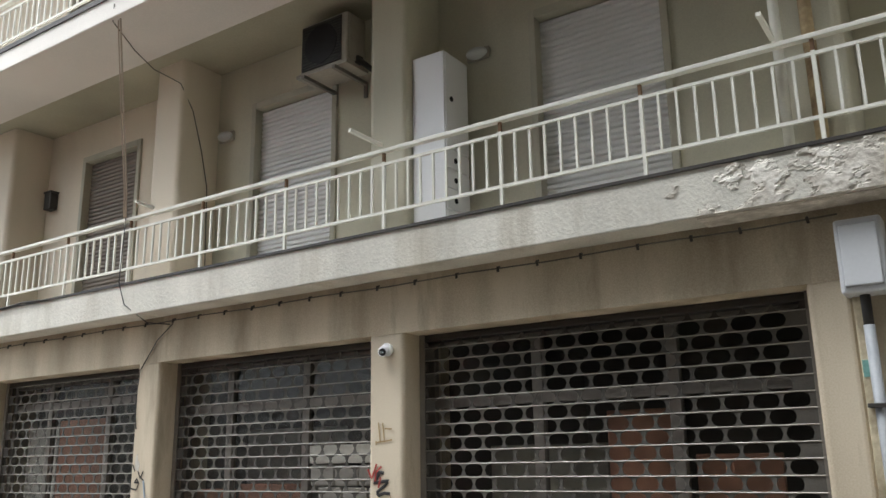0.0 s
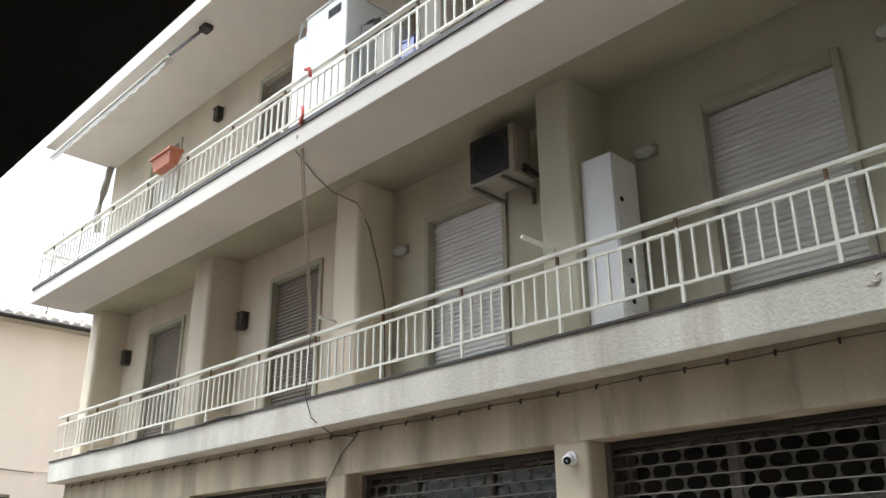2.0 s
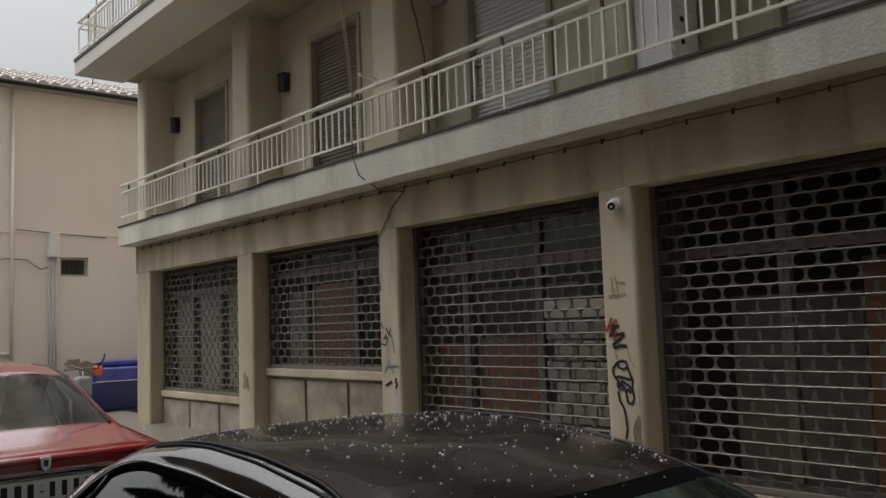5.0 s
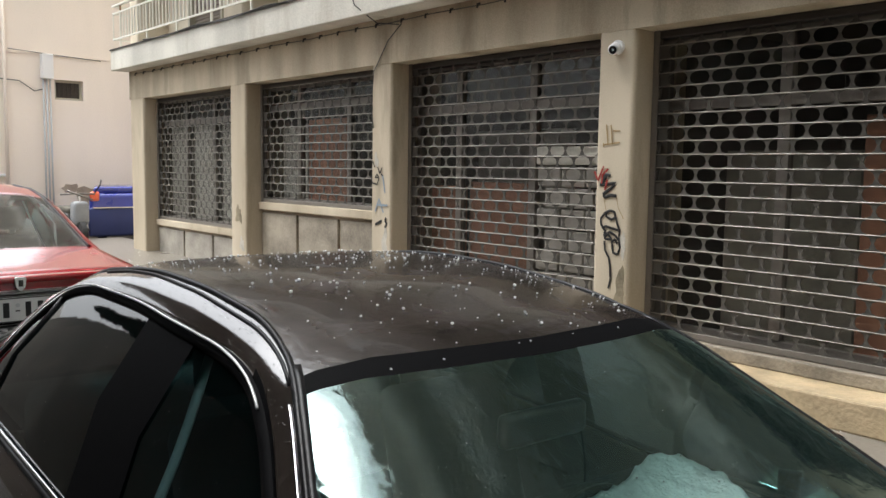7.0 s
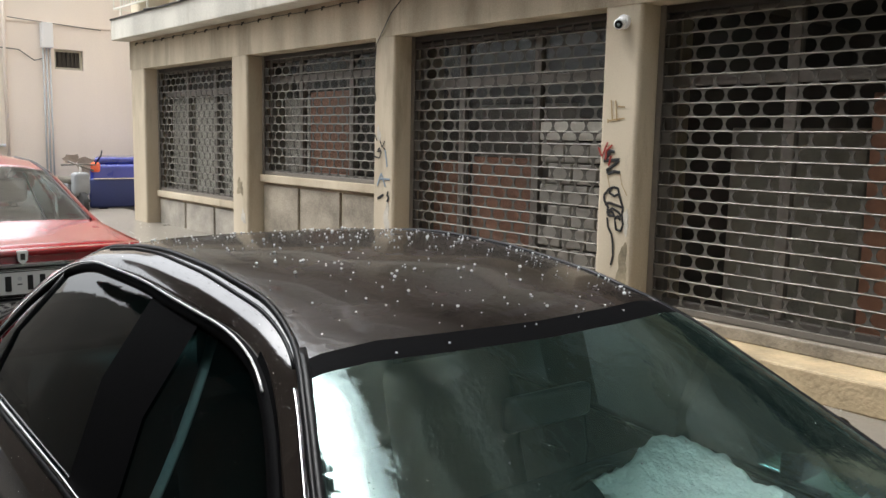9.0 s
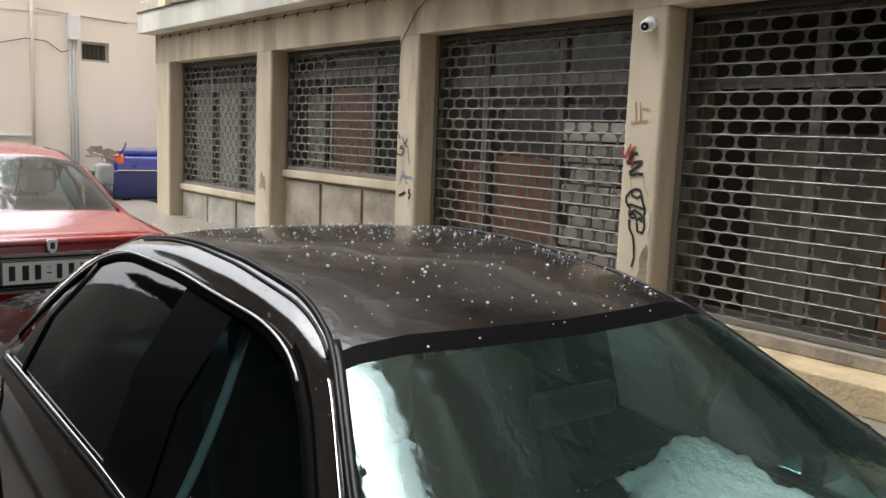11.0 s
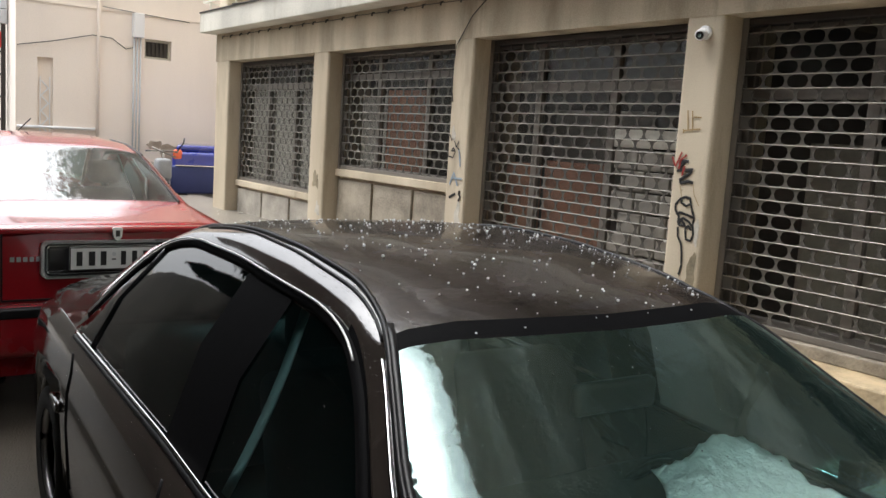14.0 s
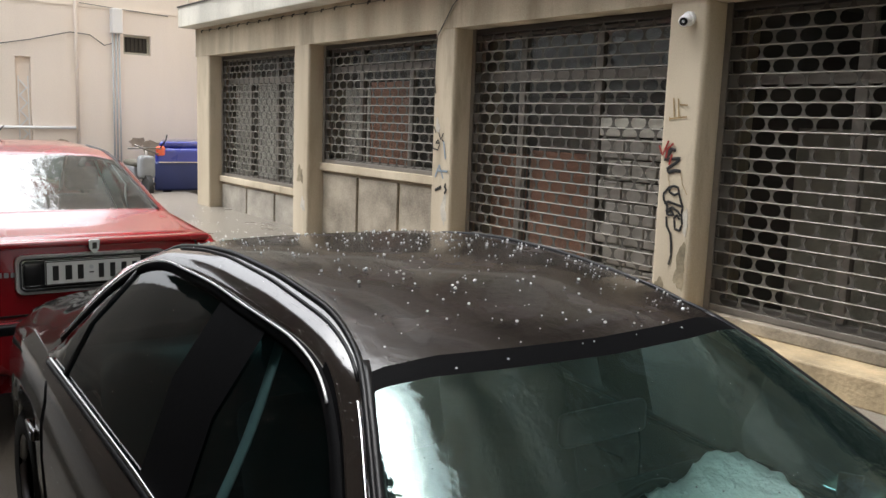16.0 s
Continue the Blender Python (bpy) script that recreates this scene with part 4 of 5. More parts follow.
fl = thing("rolled_blind", (-14.9, 5.35, 8.0), "grey folded cloth hanging at the corner of the balcony", "blind")
part("cloth", tube(bmesh.new(), [(-14.98, 5.36, 9.08), (-14.98, 5.30, 8.55), (-15.02, 5.25, 8.1), (-14.98, 5.3, 7.75)], 0.07, 10), CAST, fl, smooth=True)

# damp stains and worn paint on the pillars
random.seed(23)
GRIME = material("damp_grime", (0.27, 0.225, 0.15), 0.9, vary=0.3, grain=40, stain=6, bump=0.3, tint=(0.12, 0.10, 0.065))
BAREPAINT = material("bare_undercoat", (0.47, 0.44, 0.38), 0.9, vary=0.2, grain=40, stain=6, bump=0.3)
for x, z, rx, rz, mat in ((-4.42, 0.72, 0.06, 0.20, GRIME), (-4.60, 0.50, 0.07, 0.14, GRIME), (-4.40, 1.10, 0.035, 0.12, BAREPAINT), (-4.63, 1.62, 0.03, 0.07, BAREPAINT), (-7.56, 0.85, 0.06, 0.20, BAREPAINT), (-7.72, 1.75, 0.04, 0.10, BAREPAINT), (-7.70, 0.45, 0.08, 0.12, GRIME), (-10.95, 1.0, 0.10, 0.16, GRIME), (-10.85, 0.6, 0.08, 0.12, BAREPAINT)):
    bm = bmesh.new()
    ring = []
    for k in range(26):
        a = 2 * math.pi * k / 26
        q = 0.75 + 0.55 * noise.noise(Vector((math.cos(a) * 1.7 + x * 3, math.sin(a) * 1.7, z * 5)))
        ring.append((x + rx * q * math.cos(a), z + rz * q * math.sin(a)))
    front = [bm.verts.new((px, 5.3965, pz)) for px, pz in ring]
    back = [bm.verts.new((px, 5.402, pz)) for px, pz in ring]
    bm.faces.new(front)
    for k in range(26):
        bm.faces.new((front[k], back[k], back[(k + 1) % 26], front[(k + 1) % 26]))
    bmesh.ops.recalc_face_normals(bm, faces=bm.faces[:])
    tagged(part("wall_stain", bm, mat, None), "worn damp stain on the beige pillar", "stain", kind="stuff")

# ---- far building with tiled roof ----
FX = -20.0
fb = thing("far_house", (FX - 3, 6, 0), "two-storey pinkish rendered house with a pale tiled roof", "house")
y0, y1 = 3.0, 16.0
for (a, b, lo, hi) in ((y0, 3.42, -0.1, 7.15), (3.42, 3.72, -0.1, 0.4), (3.42, 3.72, 2.85, 7.15), (3.72, 5.62, -0.1, 7.15), (5.62, 6.22, -0.1, 3.05), (5.62, 6.22, 3.48, 7.15), (6.22, y1, -0.1, 7.15)):
    part("wall", box(bmesh.new(), FX - 0.3, FX, a, b, lo, hi), FARWALL, fb)
part("side_wall", box(bmesh.new(), FX - 8, FX - 0.3, y0, y0 + 0.3, -0.1, 7.15), FARWALL, fb)
w = part("window", boxes((FX - 0.16, FX - 0.10, 5.62, 6.22, 3.05, 3.10), (FX - 0.16, FX - 0.10, 5.62, 6.22, 3.43, 3.48), (FX - 0.16, FX - 0.10, 5.62, 5.67, 3.1, 3.43), (FX - 0.16, FX - 0.10, 6.17, 6.22, 3.1, 3.43)), FRAME, fb, "small dark barred window")
part("pane", boxes((FX - 0.15, FX - 0.14, 5.67, 6.17, 3.1, 3.43)), DARKMETAL, w)
for k in range(5):
    part("bar", boxes((FX - 0.12, FX - 0.105, 5.72 + k * 0.09, 5.735 + k * 0.09, 3.1, 3.43)), DARKMETAL, w)
part("inner_wall", boxes((FX - 0.16, FX - 0.10, 3.42, 3.72, 0.4, 2.85)), FARWALL, fb)
zig = [(FX - 0.07, 3.50 + 0.14 * (k % 2), 0.45 + k * 0.16) for k in range(13)]
part("door_grille", ribbon(bmesh.new(), zig, (0, 0.035, 0), (0.02, 0, 0)), WHITE, fb, "white zigzag door grille")
part("door_grille", boxes((FX - 0.07, FX - 0.05, 3.47, 3.49, 0.4, 2.45), (FX - 0.07, FX - 0.05, 3.66, 3.68, 0.4, 2.45)), WHITE, fb, "white upright door grille bars")
part("eave", box(bmesh.new(), FX - 0.4, FX + 0.32, y0 - 0.2, y1, 7.15, 7.25), FRAME, fb)
part("gutter", tube(bmesh.new(), [(FX + 0.36, y0 - 0.2, 7.2), (FX + 0.36, y1, 7.24)], 0.06, 8), DARKMETAL, fb, smooth=True)
part("downpipe", tube(bmesh.new(), [(FX + 0.05, 4.62, 7.1), (FX + 0.05, 4.62, 0.1)], 0.035, 8), FARWALL, fb, smooth=True)
part("ledge", box(bmesh.new(), FX, FX + 0.02, y0, y1, 3.98, 4.02), FARWALL, fb)
roof = part("roof", box(bmesh.new(), FX - 6, FX + 0.3, y0 - 0.2, y1, 7.25, 7.30), TILE, fb)
tm = bmesh.new()
for j in range(9):
    ring0 = [(0.0 - 0.33 * j, 0.105 * math.cos(radians(180 * k / 6)), 0.07 * math.sin(radians(180 * k / 6)) + 0.115 * j) for k in range(7)]
    ring1 = [(ring0[k][0] - 0.38, ring0[k][1] * 0.82, 0.055 * math.sin(radians(180 * k / 6)) + 0.115 * j + 0.12) for k in range(7)]
    A = [tm.verts.new(p) for p in ring0]; B = [tm.verts.new(p) for p in ring1]
    for k in range(6):
        tm.faces.new((A[k], A[k + 1], B[k + 1], B[k]))
    tm.faces.new(A)
tme = bpy.data.meshes.new("tile_course"); tm.to_mesh(tme); tm.free(); tme.materials.append(TILE)
for i in range(52):
    ob = new("tile_course", tme); ob.parent = roof
    ob.matrix_parent_inverse = Matrix.Identity(4)
    ob.location = Vector((FX + 0.36, y0 - 0.1 + i * 0.25, 7.27 + random.uniform(-0.01, 0.01))) - Vector(fb.location) - Vector(roof.location)
for i, (y, z, r) in enumerate(((6.25, 0.95, 0.32), (5.9, 1.12, 0.18), (6.9, 0.9, 0.3), (4.3, 1.05, 0.16), (4.55, 0.85, 0.12))):
    bm = bmesh.new()
    ang = [radians(360 * k / 14) for k in range(14)]
    vs = [bm.verts.new((FX + 0.010, y + r * math.cos(a) * random.uniform(0.7, 1.2), z + 0.6 * r * math.sin(a) * random.uniform(0.7, 1.2))) for a in ang]
    back = [bm.verts.new((FX, v.co.y, v.co.z)) for v in vs]
    bm.faces.new(vs)
    for k in range(14):
        bm.faces.new((vs[k], back[k], back[(k + 1) % 14], vs[(k + 1) % 14]))
    part("plaster_patch", bm, PATCH, fb, "patch of bare damp plaster")
mb = thing("meter_box", (FX + 0.1, 5.43, 3.5), "grey meter box with two conduits on the house wall", "electric box")
part("housing", box(bmesh.new(), FX, FX + 0.2, 5.33, 5.56, 3.47, 4.0, 0.02), WHITE, mb)
for y in (5.37, 5.44, 5.51):
    part("conduit", tube(bmesh.new(), [(FX + 0.08, y, 3.47), (FX + 0.08, y, 0.1)], 0.018, 8), GREYBOX, mb, smooth=True)
path_cable("cable", [(FX + 0.05, 3.02, 3.05), (FX + 0.05, 3.7, 3.2), (FX + 0.05, 4.5, 3.42), (FX + 0.05, 4.9, 3.4), (FX + 0.05, 5.2, 3.2), (FX + 0.05, 5.36, 3.25)], 0.011, CABLEGREY, "dark cable sagging across the house wall")
path_cable("cable", [(FX + 0.05, 4.7, 4.05), (FX + 0.05, 5.6, 4.0), (FX + 0.05, 6.6, 3.95)], 0.009, CABLEGREY, "thin cable along the house wall")
path_cable("cable", [(FX + 0.05, 6.3, 7.5), (FX + 0.3, 6.3, 9.5)], 0.012, CABLE, "thin rod on the house roof", "aerial")
path_cable("handrail", [(FX + 0.05, 3.02, 1.38), (FX + 0.05, 4.57, 1.40)], 0.035, WHITE, "white pipe running along the house wall", "pipe")
structure("wall_distant", box(bmesh.new(), -40.3, -40, -8, 2.0, 0, 6), SOFFIT, "pale house far down the street")
lt = thing("lattice_mast", (-21.0, 2.8, -0.12), "dark lattice mast with grey boxes and a red sign", "mast")
part("upright", box(bmesh.new(), -21.06, -20.96, 2.87, 2.96, -0.12, 3.52, 0.008), DARKMETAL, lt)
part("upright", box(bmesh.new(), -21.04, -20.98, 2.52, 2.57, -0.12, 3.52, 0.006), DARKMETAL, lt)
part("upright", box(bmesh.new(), -21.05, -20.97, 2.86, 2.97, 4.2, 4.9, 0.008), DARKMETAL, lt)
for k in range(6):
    part("brace", tube(bmesh.new(), [(-21.01, 2.56, 0.2 + k * 0.48), (-21.01, 2.88, 0.56 + k * 0.48)], 0.016, 6), DARKMETAL, lt)
part("switch_box", box(bmesh.new(), -21.1, -20.9, 2.84, 2.985, 3.52, 3.82, 0.015, 2), GREYBOX, lt, "pale grey switch box")
part("switch_box", box(bmesh.new(), -21.1, -20.9, 2.85, 2.98, 3.835, 4.2, 0.015, 2), GREYBOX, lt, "pale grey switch box")
sg = part("sign", box(bmesh.new(), -20.95, -20.91, 2.58, 2.865, 3.0, 3.36, 0.03, 3), material("sign_red", (0.62, 0.05, 0.04), 0.4, vary=0.05, bump=0), lt, "red sign with a white mark")
part("mark", tube(bmesh.new(), [(-20.905, 2.80, 3.26), (-20.905, 2.74, 3.29), (-20.905, 2.70, 3.24), (-20.905, 2.76, 3.17), (-20.905, 2.72, 3.09), (-20.905, 2.66, 3.10)], 0.014, 6), WHITE, sg)

# ---- the camera's own side of the street ----
# Unseen walls added to cut sky light and shape the car's reflections.
structure("wall_near_far", box(bmesh.new(), -60, -9.21, -3.0, -2.5, -0.12, 3.6), NEARWALL, "unseen low near-side wall, added to shape reflections")
structure("wall_near", box(bmesh.new(), -9.2, 24, -2.2, -1.5, -0.12, 13.0), NEARWALL, "unseen tall wall behind the camera, blocks sky light")
# Unseen slab, near black, added to shape what the car windows mirror.
structure("ceiling_near", box(bmesh.new(), -9.2, 20, -1.5, 0.2, 3.2, 3.45), SHOPDARK, "unseen near-black slab overhead, added for reflections")
# overhang above the camera, coloured near black for shade, sloping to its front edge
bm = box(bmesh.new(), -7.0, 8.0, -1.498, -0.065, 2.05, 2.08)
for v in bm.verts:
    if v.co.y < -1:
        v.co.z += 0.45
structure("ceiling_awning", bm, SHOPDARK, "dark overhang edge above the near side")
# Unseen wall, added to close off light along the street.
structure("wall_street_end", box(bmesh.new(), 24, 24.3, -2.2, 6.0, -0.05, 13.0), PLASTER, "unseen plain wall across the street, blocks sky light")


# ---- cars ----
def cpart(name, bm, mat, parent, label="", smooth=True):
    """A mesh part given in its thing's own metres."""
    me = bpy.data.meshes.new(name)
    for f in bm.faces:
        f.smooth = smooth
    bm.to_mesh(me); bm.free()
    me.materials.append(mat)
    ob = new(name, me)
    ob.parent = parent
    if label:
        ob["label"] = label
    return ob


def keyed(keys, soft=0.05):
    xs, ys = zip(*keys)
    return lambda x: float(np.mean([np.interp(x + d, xs, ys) for d in np.linspace(-soft, soft, 11)]))


class CarShape:
    """Rows of points along a car: half sections from the sill to the roof's middle."""
    def __init__(self, spec):
        self.s = spec
        self.f = {k: keyed(v, spec.get("smooth", {}).get(k, spec.get("soft", 0.05))) for k, v in spec["keys"].items()}
        self.marks = spec["marks"]
        self.tail = spec.get("tail", 0.0)
        xs = set(np.round(np.arange(self.tail, spec["length"] + 0.001, 0.04), 4)) | {self.tail, spec["length"]} | {round(m, 4) for m in self.marks}
        for w in spec["wheels"]:
            xs |= {round(w + spec["arch"] * math.cos(radians(a)), 4) for a in range(0, 181, 12)}
        self.xs = sorted(x for x in xs if self.tail <= x <= spec["length"])

    def row(self, x):
        f, s = self.f, self.s
        p = f["plan"](x)
        zb, zw, zg, zc = f["belt"](x), f["win"](x), f["gut"](x), f["top"](x)
        yb, yg = f["yb"](x) * p, f["yg"](x) * p
        zw = max(zb + 0.004, min(zw, zg - 0.01))
        t = (zw - zb) / max(0.01, zg - zb)
        yw = yb + (yg + 0.045 - yb) * min(1, t * 1.06)
        lo = s["sill"]
        for w in s["wheels"]:
            d = abs(x - w)
            if d < s["arch"]:
                lo = max(lo, s["hub"] + math.sqrt(s["arch"] ** 2 - d ** 2))
        wide = s["half"] * p
        def up(z):
            return max(z, lo + 0.002)
        rows = [(wide - 0.05, lo), (wide - 0.012, up(lo + 0.12)), (wide, up(s["hub"] + 0.30)), (wide - 0.004, up(zb - 0.20)),
                (wide - 0.02, up(zb - 0.115)), (wide * 0.5 + yb * 0.5 + 0.008, zb - 0.045), (yb, zb), (yb * 0.45 + yw * 0.55 + 0.040 * min(1, t * 1.3), zb * 0.45 + zw * 0.55), (yw, zw),
                (yw * 0.55 + yg * 0.45 + 0.012, zw * 0.5 + zg * 0.5 + 0.004), (yg, zg)]
        edge = float(np.interp(x, (s["screen"][0] - 0.30, s["screen"][0] + 0.10), (0.94, s.get("edge", 0.94))))
        w = float(np.interp(x, (s["screen"][0] - 0.10, s["screen"][0] + 0.12), (0, 1))) if "edge" in s else 0.0
        for u in (edge, 0.88 + 0.05 * w, 0.62 + 0.2 * w, 0.35 + 0.15 * w, 0.0):
            rows.append((yg * u, zg + (zc - zg) * (1 - (1 - 0.4 * w) * u ** (4 + 7 * w))))
        return rows

    def bow(self, x, j):
        """How far the middle of screen and roof edge bulges forward."""
        b = float(np.interp(x, *zip(*self.s["bow"]))) if "bow" in self.s else 0.0
        return b * (1 - (1.0, 0.97, 0.91, 0.75, 0.45, 0.0)[j - 10] ** 2) if j > 10 else 0.0


BELT, WIN, GUT, INNER, MID = 6, 8, 10, 11, 15


def sheet(shape, x0, x1, j0, j1, both=True, lift=0.0, skip=None):
    """The part of a car's skin between two stations and two rows, on both sides."""
    bm = bmesh.new()
    xs = [x for x in shape.xs if x0 - 1e-4 <= x <= x1 + 1e-4]
    for side in (1, -1):
        grid = [[bm.verts.new((x + shape.bow(x, j0 + k), side * (y + lift), z + lift * 0.5)) for k, (y, z) in enumerate(shape.row(x)[j0:j1 + 1])] for x in xs]
        for i in range(len(xs) - 1):
            if skip and skip((xs[i] + xs[i + 1]) / 2):
                continue
            for j in range(j1 - j0):
                q = (grid[i][j], grid[i + 1][j], grid[i + 1][j + 1], grid[i][j + 1])
                try:
                    bm.faces.new(q if side < 0 else q[::-1])
                except ValueError:
                    pass
        if not both:
            break
    bmesh.ops.remove_doubles(bm, verts=bm.verts[:], dist=0.0008)
    return bm


def strip(shape, x0, x1, j, r, dy=0.0, dz=0.0, n=6, sides=(1, -1), mix=None):
    bm = bmesh.new()
    xs = [x for x in shape.xs if x0 <= x <= x1]
    for side in sides:
        pts = []
        for x in xs:
            rw = shape.row(x)
            y, z = rw[j]
            if mix:
                y, z = y + (rw[mix[0]][0] - y) * mix[1], z + (rw[mix[0]][1] - z) * mix[1]
            pts.append((x, side * (y + dy), z + dz))
        tube(bm, pts, r, n)
    return bm


def wheel(car, x, side, spec):
    hub, r, y = spec["hub"], spec["tyre"], spec["half"] - 0.10
    bm = bmesh.new()
    prof = [(0.66, -0.09), (0.9, -0.1), (0.98, -0.085), (1.0, -0.05), (1.0, 0.05), (0.98, 0.085), (0.9, 0.1), (0.66, 0.09)]
    n = 36
    rings = [[bm.verts.new((x + r * q * math.cos(2 * math.pi * k / n), side * (y + d), hub + r * q * math.sin(2 * math.pi * k / n))) for q, d in prof] for k in range(n)]
    for k in range(n):
        a, b = rings[k], rings[(k + 1) % n]
        for j in range(len(prof) - 1):
            bm.faces.new((a[j], b[j], b[j + 1], a[j + 1]))
    wh = cpart("wheel", bm, TYRE, car, "black rubber tyre on an alloy wheel")
    bm = bmesh.new()
    bmesh.ops.create_cone(bm, cap_ends=True, segments=32, radius1=r * 0.67, radius2=r * 0.67, depth=0.1, matrix=Matrix.LocRotScale((x, side * (y - 0.02), hub), Euler((radians(90), 0, 0)), None))
    cpart("rim_well", bm, BLACK, wh, smooth=False)
    for k in range(5):
        a = radians(72 * k + 20)
        c, s = math.cos(a), math.sin(a)
        bm = ribbon(bmesh.new(), [(x + 0.02 * c, side * (y + 0.055), hub + 0.02 * s), (x + r * 0.64 * c, side * (y + 0.045), hub + r * 0.64 * s)], (-0.07 * s, 0, 0.07 * c), (0, -side * 0.03, 0))
        cpart("spoke", bm, ALLOY, wh, smooth=False)
    bm = bmesh.new()
    rg = [(x + r * 0.66 * math.cos(2 * math.pi * k / 32), side * (y + 0.07), hub + r * 0.66 * math.sin(2 * math.pi * k / 32)) for k in range(33)]
    tube(bm, rg, 0.018, 6)
    cpart("rim", bm, ALLOY, wh)
    return wh


def build_car(name, label, spec, paint, roofpaint, place):
    car = new(name)
    tagged(car, label, "car", "parked cars")
    car.matrix_basis = place
    sh = CarShape(spec)
    L = spec["length"]
    fw0, fw1 = spec["screen"]        # windscreen, top and base
    rw1, rw0 = spec["rear_glass"]    # rear window, base and top
    sg0, sg1 = spec["side_glass"]
    X0 = sh.tail
    body = cpart("body", sheet(sh, X0, L, 0, BELT), paint, car)
    cpart("pillar_frame", sheet(sh, X0, L, BELT, WIN, skip=lambda x: sg0 < x < sg1), paint, car)
    cpart("cant_rail", sheet(sh, X0, L, WIN, INNER), paint, car)
    cpart("roof", sheet(sh, rw0, fw0, INNER, MID), roofpaint, car, spec["rooflabel"])
    cpart("bonnet", sheet(sh, fw1, L, INNER, MID), paint, car)
    cpart("boot_lid", sheet(sh, X0, rw1, INNER, MID), paint, car)
    cpart("windscreen", sheet(sh, fw0 + spec["frit"], fw1, INNER, MID), CARGLASS, car, "wet windscreen mirroring the sky").visible_shadow = False
    cpart("header_band", sheet(sh, fw0, fw0 + spec["frit"], INNER, MID), MATTE, car, "black band along the top of the windscreen")
    cpart("rear_window", sheet(sh, rw1, rw0, INNER, MID), spec.get("rear_pane", CARGLASS), car, "wet rear window").visible_shadow = False
    bp0, bp1 = spec["b_pillar"]
    for side in (1, -1):
        for nm, a, b in (("front_door_glass", bp1, sg1), ("rear_door_glass", sg0, bp0)):
            bm = sheet(sh, a, b, BELT, WIN)
            bmesh.ops.delete(bm, geom=[v for v in bm.verts if v.co.y * side < 0], context="VERTS")
            cpart(nm, bm, TINTGLASS, car, "dark wet side window").visible_shadow = False
        bm = sheet(sh, bp0 - 0.05, bp1 + 0.05, BELT, WIN, lift=0.004)
        bmesh.ops.delete(bm, geom=[v for v in bm.verts if v.co.y * side < 0], context="VERTS")
        cpart("b_pillar", bm, MATTE, car, "black pillar between the door windows")
        pts = []
        for q in range(7):
            X = bp1 + 0.10 + 0.03 * math.sin(q * 0.5) - 0.012 * q
            a, b = sh.row(X)[BELT], sh.row(X)[WIN]
            pts.append((X, side * (a[0] + (b[0] - a[0]) * q / 6 * 0.95 - 0.035), a[1] + (b[1] - a[1]) * q / 6 * 0.92))
        if side < 0:
            cpart("pillar_lining", ribbon(bmesh.new(), pts, (0.045, 0, 0), (0, 0.006, 0)), PALELINING, car, "pale lining strip behind the front door window")
        cpart("window_seal", strip(sh, sg0, sg1, WIN, 0.022, -0.004, -0.006, sides=(side,)), MATTE, car)
        cpart("window_trim", strip(sh, sg0, sg1 - 0.52, WIN, 0.0035, 0.012, 0.018, sides=(side,)), spec["window_trim"], car, "thin glossy window trim")
        cpart("belt_trim", strip(sh, sg0, sg1 - 0.25, BELT, 0.0065, 0.008, 0.008, sides=(side,)), spec["trim"], car, "bright belt-line trim")
        cpart("belt_seal", strip(sh, sg0, sg1 - 0.1, BELT, 0.013, 0.010, -0.012, sides=(side,)), BLACK, car)
        cpart("belt_trim_lower", strip(sh, sg0 - 0.02, sg1 - 0.25, BELT, 0.005, 0.019, -0.034, sides=(side,)), spec["trim"], car, "thin bright lower trim")
        cpart("roof_gutter", strip(sh, rw1, fw1, INNER, 0.009, 0.0, 0.002, sides=(side,)), BLACK, car)
        cpart("roof_moulding", strip(sh, rw0, fw0, GUT, 0.005, -0.006, 0.004, sides=(side,)), BLACK, car)
        cpart("screen_seal", strip(sh, fw0 - 0.03, fw1, INNER, 0.014, -0.012, 0.0, sides=(side,)), BLACK, car)
        bm = sheet(sh, fw0 - 0.14, fw1, WIN, GUT - 1, lift=0.003)
        bmesh.ops.delete(bm, geom=[v for v in bm.verts if v.co.y * side < 0], context="VERTS")
        cpart("pillar_cover", bm, MATTE, car, "black cover of the windscreen pillar")
        cpart("screen_trim", strip(sh, fw0 + 0.02, fw1, GUT, 0.004, 0.004, 0.006, sides=(side,)), spec["trim"], car, "thin bright edge of the windscreen pillar")
        for dx in (sg0 + 0.12, (bp0 + bp1) / 2, sg1 + 0.1):
            pts = []
            for j in range(1, 6):
                y, z = sh.row(dx)[j]
                pts.append((dx, side * (y + 0.001), z))
            cpart("door_gap", tube(bmesh.new(), pts, 0.005, 5), BLACK, car)
        if spec.get("quarter"):
            a, b = sh.row(spec["quarter"])[BELT], sh.row(spec["quarter"] + 0.16)[WIN]
            cpart("quarter_bar", tube(bmesh.new(), [(spec["quarter"], side * (a[0] + 0.004), a[1]), (spec["quarter"] + 0.08, side * ((a[0] + b[0]) / 2 + 0.036), (a[1] + b[1]) / 2), (spec["quarter"] + 0.16, side * (b[0] + 0.006), b[1])], 0.009, 6), BLACK, car)
        for dx in spec.get("handles", (sg0 + 0.06, bp1 + 0.18)):
            y, z = sh.row(dx)[3]
            z -= spec.get("handle_drop", 0.0)
            h = cpart("door_handle", box(bmesh.new(), dx - 0.085, dx + 0.085, side * (y + 0.0), side * (y + 0.022), z - 0.026, z + 0.02, 0.010, 3), paint, car, "black pull handle on the door")
